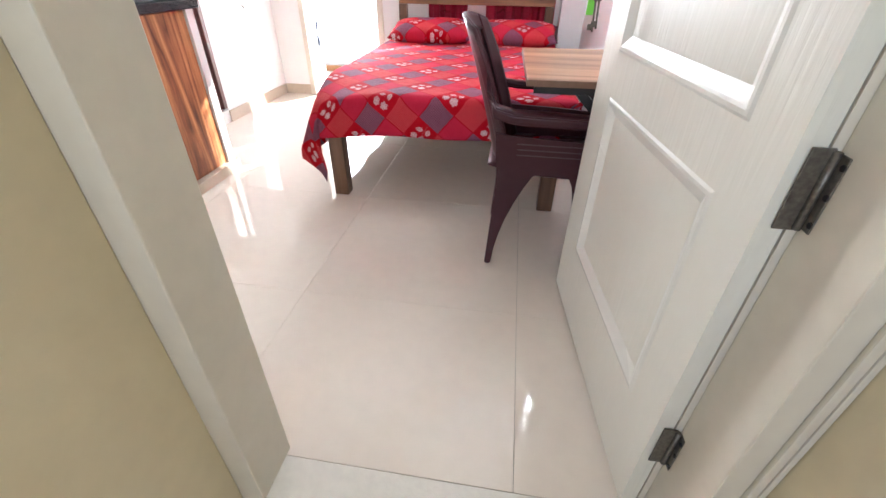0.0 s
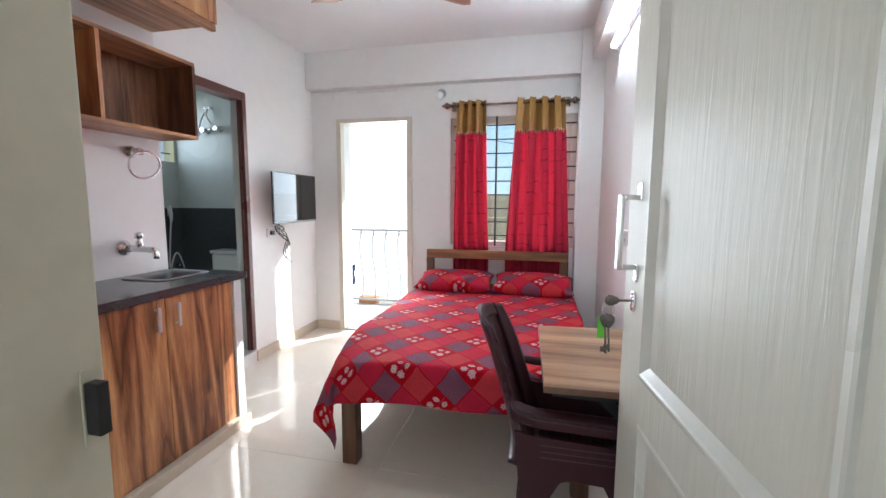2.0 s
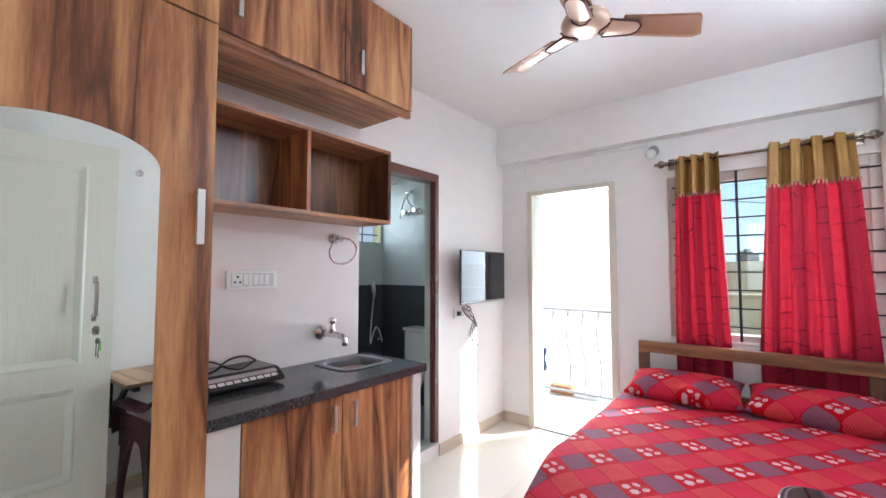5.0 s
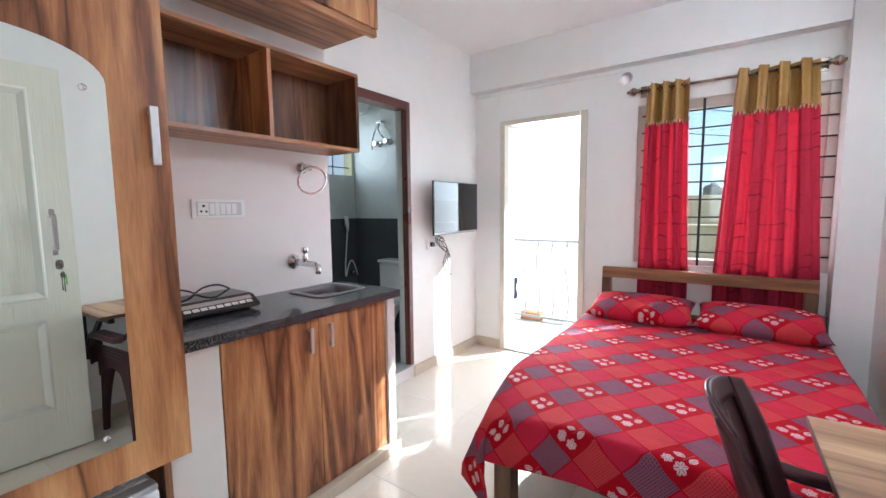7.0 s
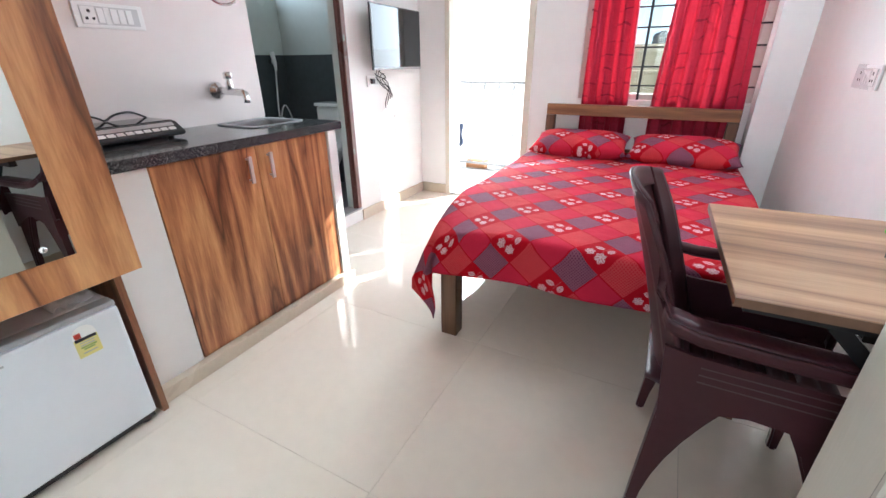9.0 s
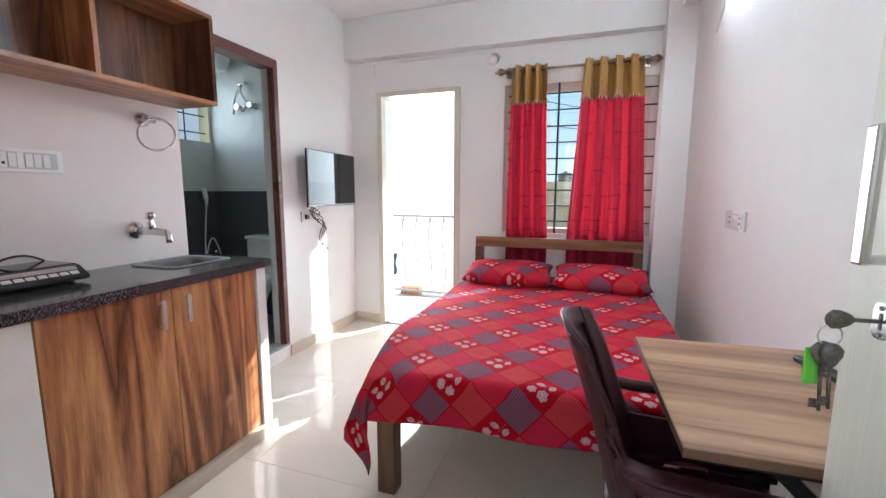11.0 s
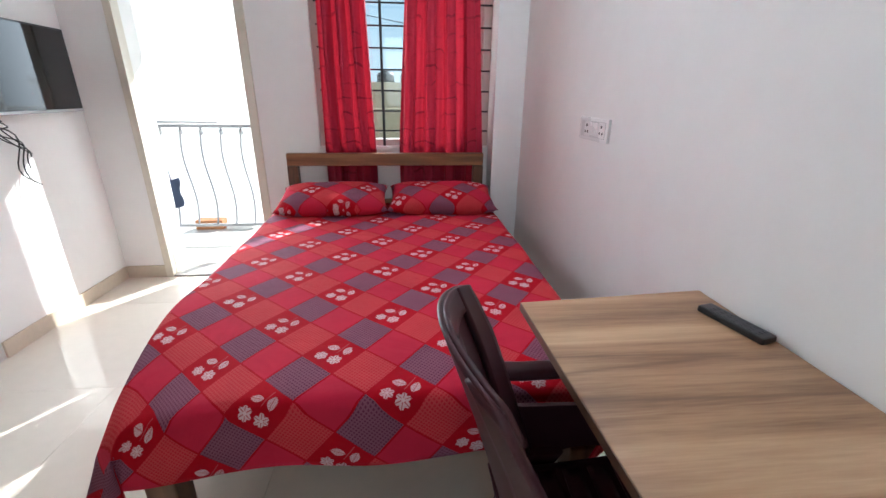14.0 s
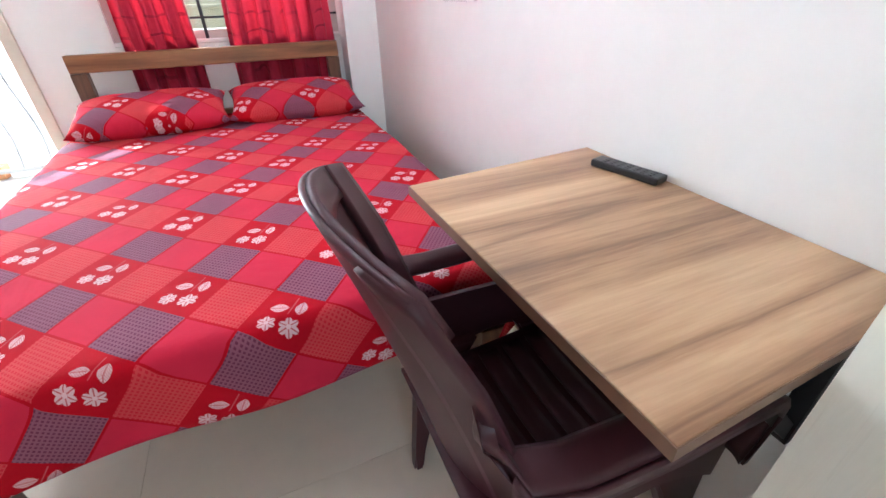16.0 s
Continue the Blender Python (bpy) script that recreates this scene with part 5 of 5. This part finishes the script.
    # slots are surface strips, light on their edges painted as a paler brown
    for k in range(3):
        part("apron_slot", boxes((0.24, 0.50, ya + sg * 0.0062 - 0.0004, ya + sg * 0.0062 + 0.0004, 0.515 - 0.020 * k, 0.519 - 0.020 * k)), SLOT, chair)
part("front_apron", boxes((0.555, 0.567, CY - HWD + 0.03, CY + HWD - 0.03, 0.34, 0.40), bev=0.004), BROWNP, chair)
part("rear_apron", boxes((0.185, 0.197, CY - HWD + 0.03, CY + HWD - 0.03, 0.33, 0.41), bev=0.004), BROWNP, chair)

# ---- television and small fixtures ----
tv = thing("television", "slim black television on a wall bracket, switched off", "television", (XL, 3.58, 1.3))
part("screen_panel", boxes((-1.864, -1.850, 3.222, 3.948, 1.098, 1.522), bev=0.003), BLACKP, tv)
part("screen", boxes((-1.8498, -1.8485, 3.232, 3.938, 1.115, 1.513)), SCREEN, tv)
part("rear_housing", boxes((-1.895, -1.864, 3.35, 3.82, 1.12, 1.40), bev=0.008), BLACKP, tv)
part("bracket", boxes((XL + 0.026, -1.895, 3.52, 3.64, 1.20, 1.40), bev=0.003), BLACKM, tv)
part("lower_bezel", boxes((-1.8498, -1.847, 3.226, 3.944, 1.100, 1.114), bev=0.001), GREYP, tv)
TVP = Matrix.Translation((-1.852, 3.222, 0))
tv.matrix_world = TVP @ Matrix.Rotation(radians(3.3), 4, "Z") @ TVP.inverted() @ tv.matrix_world
cab = thing("tv_cables", "loose bundle of black cables hanging below the television", "cables", (-1.93, 3.5, 1.0))
for k in range(5):
    pts = [(-1.925 + 0.02 * math.sin(j * 0.7 + k), 3.38 + 0.16 * j / 14 + 0.03 * math.sin(j * 0.5 + k * 1.3), 1.09 - (0.17 + 0.045 * k) * (j / 14) ** 1.2 - 0.018 * math.sin(j * 0.6 + k * 2)) for j in range(15)]
    part("cable", bar(pts, 0.0032, 6), BLACKP, cab)
part("plug", boxes((-1.955, -1.925, 3.30, 3.335, 1.005, 1.04), bev=0.004), BLACKP, cab)

bulb = thing("bulb_holder", "white angled bulb holder with lamp on the beam", "bulb holder", (-0.66, 3.94, 2.24))
bm4 = Matrix.Translation((-0.662, 4.036, 2.255)) @ Matrix.Rotation(radians(115), 4, "X") @ Matrix.Scale(1.2, 4)
part("holder", lathe(bmesh.new(), ((0.032, 0), (0.032, 0.012), (0.022, 0.02), (0.022, 0.05), (0.025, 0.052)), bm4, 18), GREYP, bulb)
part("bulb", lathe(bmesh.new(), ((0.018, 0.052), (0.022, 0.062), (0.030, 0.082), (0.030, 0.098), (0.02, 0.113), (0.004, 0.118)), bm4, 18), WHITEP, bulb)

conduit = thing("cable_conduit", "slim white cable conduit under the lintel beam", "conduit", (-1.3, 4.03, 2.3))
part("run", boxes((-1.95, -0.70, 4.024, 4.039, 2.300, 2.322), bev=0.002), WHITEP, conduit)
part("drop", boxes((-1.735, -1.720, 4.028, 4.039, 2.20, 2.299), bev=0.002), WHITEP, conduit)

tl = thing("tube_light", "glowing white tube light on the side wall", "tube light", (0.67, 2.7, 2.29))
part("batten", boxes((0.672, 0.699, 2.12, 3.26, 2.268, 2.312), bev=0.004), WHITEP, tl)
part("tube", bar(((0.652, 2.14, 2.29), (0.652, 3.24, 2.29)), 0.013, 12), TUBE, tl, "glowing LED tube")
part("end_cap", boxes((0.638, 0.672, 2.12, 2.14, 2.272, 2.308), bev=0.003), WHITEP, tl)
part("end_cap", boxes((0.638, 0.672, 3.24, 3.26, 2.272, 2.308), bev=0.003), WHITEP, tl)
solid("light_wire", bar(((0.697, 3.262, 2.28), (0.696, 3.30, 2.26), (0.696, 3.31, 2.17), (0.696, 3.42, 2.08)), 0.0025, 6), WHITEP, "thin white wire running down from the tube light", "wire")

FANT = mat("fan_trim_dark", (0.075, 0.022, 0.022), 0.3, 0.3)
FANX, FANY = -0.60, 2.44
fan = thing("ceiling_fan", "three-blade brown ceiling fan with gold trim, at rest", "ceiling fan", (FANX, FANY, 2.40))
part("downrod", bar(((FANX, FANY, 2.48), (FANX, FANY, 2.64)), 0.012, 10), FANG, fan)
part("canopy", lathe(bmesh.new(), ((0.02, -0.07), (0.05, -0.04), (0.06, 0.0)), Matrix.Translation((FANX, FANY, 2.66)), 20), FANG, fan)
part("motor", lathe(bmesh.new(), ((0.02, -0.035), (0.07, -0.032), (0.100, -0.016), (0.106, 0.005), (0.095, 0.028), (0.05, 0.045), (0.02, 0.05)), Matrix.Translation((FANX, FANY, 2.445)), 28), FANG, fan)
for k in range(3):
    a = radians(38 + 120 * k)
    mb = Matrix.Translation((FANX, FANY, 2.44)) @ Matrix.Rotation(a, 4, "Z")
    tilt = Matrix.Rotation(radians(-12), 4, "X")

    def blade(s, t):
        r = 0.15 + 0.36 * s + 0.05 * (t - 0.5) * max(0, (s - 0.8) / 0.2)
        w = 0.058 + 0.012 * s - 0.02 * max(0, s - 0.93) / 0.07
        return mb @ tilt @ Vector((r, (t - 0.5) * 2 * w, 0.006 * math.cos((t - 0.5) * 3)))

    b = part("blade", sheet_mesh(blade, 16, 8, 0.003), FANB, fan)
    def clip(p, q):
        w = 0.050 * (1 - 0.25 * p) * (1 - 0.55 * max(0, (p - 0.75) / 0.25) ** 2)
        c = (q - 0.5) * 2
        return mb @ tilt @ Vector((0.085 + 0.150 * p, c * w, -0.010 - 0.012 * (1 - c * c) * (1 - p)))

    part("blade_clip", sheet_mesh(clip, 12, 8, 0.004), FANG, b, "gold cover plate at the blade root")
    edge = [clip(k / 10, 0.0) for k in range(11)] + [clip(1.0, k / 6) for k in range(1, 6)] + [clip(1 - k / 10, 1.0) for k in range(11)]
    part("trim", bar([p + Vector((0, 0, -0.003)) for p in edge], 0.0055, 6), FANT, b, "dark maroon trim line")
    swoop = [Matrix.Translation((FANX, FANY, 2.445)) @ Matrix.Rotation(a, 4, "Z") @ Vector(p) for p in ((0.104, 0.046, 0.000), (0.082, 0.036, -0.028), (0.060, 0.012, -0.035), (0.060, -0.012, -0.035), (0.082, -0.036, -0.028), (0.104, -0.046, 0.000))]
    part("hub_trim", bar(swoop, 0.0048, 6), FANT, fan, "dark maroon trim line")

# ---- bathroom seen through its doorway ----
bf = thing("door_3", "maroon bathroom door frame with the door swung inside", "door", (XL, 2.65, 0.11), kind="structure")
part("jamb", boxes((-1.998, -1.945, 3.030, 3.072, 0.112, 2.082), bev=0.005), MAROON, bf)
part("reveal", boxes((-2.055, -1.9985, 3.036, 3.072, 0.112, 2.082), bev=0.002), BATHL, bf, "pale painted reveal behind the frame")
part("jamb", boxes((-2.055, -1.962, 2.252, 2.285, 0.112, 2.021), bev=0.004), MAROON, bf)
part("head", boxes((-2.055, -1.945, 2.252, 3.029, 2.022, 2.082), bev=0.005), MAROON, bf)
part("threshold", boxes((-2.06, -1.94, 2.265, 3.07, 0.100, 0.1115), bev=0.003), mat("bath_sill_stone", (0.36, 0.37, 0.37), 0.35, vary=0.1), bf)
part("stop", boxes((-1.990, -1.970, 3.022, 3.0295, 0.112, 2.021), bev=0.002), MAROON, bf)
for z in (1.30, 0.55):
    part("hinge", boxes((-1.949, -1.944, 3.032, 3.052, z - 0.02, z + 0.02), bev=0.001), HINGE, bf)
BXF, BYB = -3.2, 3.68
structure("bath_floor", boxes((BXF, -2.06, 2.0, BYB, -0.1, 0.085)), BATHF, "grey tiled bathroom floor", "floor")
structure("bath_ceiling", boxes((BXF - 0.1, -2.06, 1.9, BYB + 0.1, 2.45, 2.55)), CEIL, "white bathroom ceiling", "ceiling")
WY0, WY1, WZ0, WZ1 = 2.95, 3.66, 1.65, 2.25
structure("bath_wall_far", boxes((BXF - 0.12, BXF, 2.0, BYB, 1.215, WZ0), (BXF - 0.12, BXF, 2.0, WY0, WZ0, WZ1), (BXF - 0.12, BXF, WY1, BYB, WZ0, WZ1), (BXF - 0.12, BXF, 2.0, BYB, WZ1, 2.45)), BATHL, "pale tiled bathroom wall with small window", "wall")
structure("bath_wall_back", boxes((BXF - 0.12, -2.06, BYB, BYB + 0.1, 1.215, 2.45)), BATHL, "pale tiled bathroom wall behind the toilet", "wall")
structure("bath_wall_front", boxes((BXF - 0.12, -2.06, 1.9, 2.0, 0, 2.45)), BATHL, "pale tiled bathroom wall", "wall")
structure("bath_wall_inner", boxes((-2.072, -2.0605, 3.08, BYB, 0, 2.45), (-2.072, -2.0605, 2.0, 2.25, 0, 2.45)), BATHL, "pale tiled inner face of the bathroom doorway wall", "wall")
structure("bath_dado", boxes((BXF - 0.12, BXF + 0.004, 2.0, BYB, 0.085, 1.215), (BXF, -2.075, BYB - 0.004, BYB + 0.1, 0.085, 1.215)), BATHD, "dark grey tiled lower bathroom wall", "wall")
bw = thing("window_2", "small barred bathroom window with yellow reveal", "window", (BXF, 3.3, WZ0), kind="structure")
YREV = mat("window_reveal_yellow", (0.66, 0.60, 0.36), 0.7)
part("reveal", boxes((BXF - 0.118, BXF - 0.002, WY1 - 0.012, WY1 - 0.001, WZ0, WZ1)), YREV, bw)
for k in range(4):
    part("grille_bar", bar(((BXF - 0.05, WY0, WZ0 + 0.08 + 0.15 * k), (BXF - 0.05, WY1 - 0.012, WZ0 + 0.08 + 0.15 * k)), 0.006, 6), BLACKM, bw)
part("grille_bar", bar(((BXF - 0.06, 3.45, WZ0), (BXF - 0.06, 3.45, WZ1)), 0.006, 6), BLACKM, bw)
gy = thing("water_heater", "white wall-hung electric water heater with hoses", "water heater", (-2.72, BYB, 2.1))
part("tank", lathe(bmesh.new(), ((0.05, -0.19), (0.13, -0.17), (0.16, -0.10), (0.165, 0.03)), Matrix.Translation((-2.99, BYB - 0.18, 2.40)), 24), CERAMIC, gy)
part("hose", bar([(-2.80 - 0.11 * (k / 11) ** 1.6, BYB - 0.03 - 0.05 * math.sin(k / 11 * math.pi), 2.14 - 0.25 * k / 11) for k in range(12)], 0.011, 8), WHITEP, gy)
part("hose", bar([(-2.79 + 0.08 * (k / 11) ** 2, BYB - 0.03 - 0.05 * math.sin(k / 11 * math.pi), 2.14 - 0.19 * k / 11) for k in range(12)], 0.011, 8), WHITEP, gy)
part("pipe_nut", boxes((-2.83, -2.76, BYB - 0.05, BYB, 2.125, 2.15), bev=0.004), CHROME, gy)
vx = thing("shower_valve", "chrome shower mixer valve on the tiled wall", "valve", (-2.76, BYB, 1.94))
part("valve_body", bar(((-2.84, BYB - 0.05, 1.935), (-2.68, BYB - 0.05, 1.945)), 0.014, 10), CHROME, vx)
for x, z in ((-2.83, 1.935), (-2.69, 1.945)):
    part("knob", lathe(bmesh.new(), ((0.03, 0), (0.03, 0.004), (0.014, 0.01), (0.014, 0.05), (0.028, 0.055), (0.024, 0.08)), Matrix.Translation((x, BYB, z)) @ Matrix.Rotation(math.pi / 2, 4, "X"), 14), CHROME, vx)
hs = thing("hand_shower", "white hand shower on its hose by the toilet", "hand shower", (BXF, 3.5, 1.1))
part("spray_head", bar(((BXF + 0.05, 3.50, 1.24), (BXF + 0.06, 3.51, 1.16), (BXF + 0.05, 3.52, 1.09)), (0.022, 0.017, 0.011), 10), WHITEP, hs)
part("hook", boxes((BXF + 0.004, BXF + 0.04, 3.49, 3.53, 1.14, 1.18), bev=0.004), CHROME, hs)
part("hose", bar([(BXF + 0.045, 3.52 - 0.04 * math.sin(k / 24 * math.pi * 1.1) + 0.11 * max(0, (k - 15) / 9), 1.09 - 0.46 * math.sin(min(1, k / 15) * math.pi / 2) + 0.16 * math.sin(max(0, (k - 15) / 9) * math.pi)) for k in range(25)], 0.0065, 8), WHITEP, hs)
part("valve", lathe(bmesh.new(), ((0.022, 0), (0.018, 0.03), (0.012, 0.05)), Matrix.Translation((BXF + 0.004, 3.60, 0.66)) @ Matrix.Rotation(math.pi / 2, 4, "Y"), 12), CHROME, hs)
wc = thing("toilet", "white ceramic close-coupled toilet", "toilet", (-2.5, 3.4, 0.085))
part("pan", lathe(bmesh.new(), ((0.11, 0), (0.105, 0.12), (0.13, 0.24), (0.185, 0.36), (0.19, 0.385)), Matrix.Translation((-2.52, 3.30, 0.085)) @ Matrix.Diagonal((0.95, 1.2, 1, 1)), 24), CERAMIC, wc)
part("seat_lid", lathe(bmesh.new(), ((0.19, 0), (0.2, 0.012), (0.19, 0.028), (0.1, 0.034)), Matrix.Translation((-2.52, 3.30, 0.472)) @ Matrix.Diagonal((0.95, 1.2, 1, 1)), 24), WHITEP, wc)
part("cistern", boxes((-2.72, -2.32, 3.51, 3.672, 0.42, 0.80), bev=0.02), CERAMIC, wc)
part("cistern_lid", boxes((-2.73, -2.31, 3.50, 3.674, 0.801, 0.83), bev=0.008), CERAMIC, wc)

# ---- floor tiles ----
fl = thing("floor", "glossy ivory vitrified floor tiles with thin dark joints", "floor", (-0.6, 2.3, 0), kind="structure")
part("bed_mortar", boxes((-2.06, 0.82, 0.612, 4.24, -0.1, -0.003)), GROUT, fl)
TS, GAP = 0.80, 0.0011
xs = [x for x in (-2.105, -1.305, -0.505, 0.295, 1.095)]
ys = [y for y in (0.43, 1.23, 2.03, 2.83, 3.63, 4.43)]
shapes = {}
for x0, x1 in zip(xs, xs[1:]):
    for y0, y1 in zip(ys, ys[1:]):
        a, b, c, d = max(x0, XL) + GAP / 2, min(x1, XR) - GAP / 2, max(y0, 0.614) + GAP / 2, min(y1, YW) - GAP / 2
        key = (round(b - a, 4), round(d - c, 4))
        if key not in shapes:
            me = bpy.data.meshes.new("tile")
            bt = boxes((0, key[0], 0, key[1], -0.004, 0.0), bev=0.0006)
            bt.to_mesh(me)
            bt.free()
            me.materials.append(TILE)
            shapes[key] = me
        ob = new("tile", shapes[key])
        ob.location = (a, c, 0)
        ob.parent = fl
        ob.matrix_parent_inverse = fl.matrix_world.inverted()
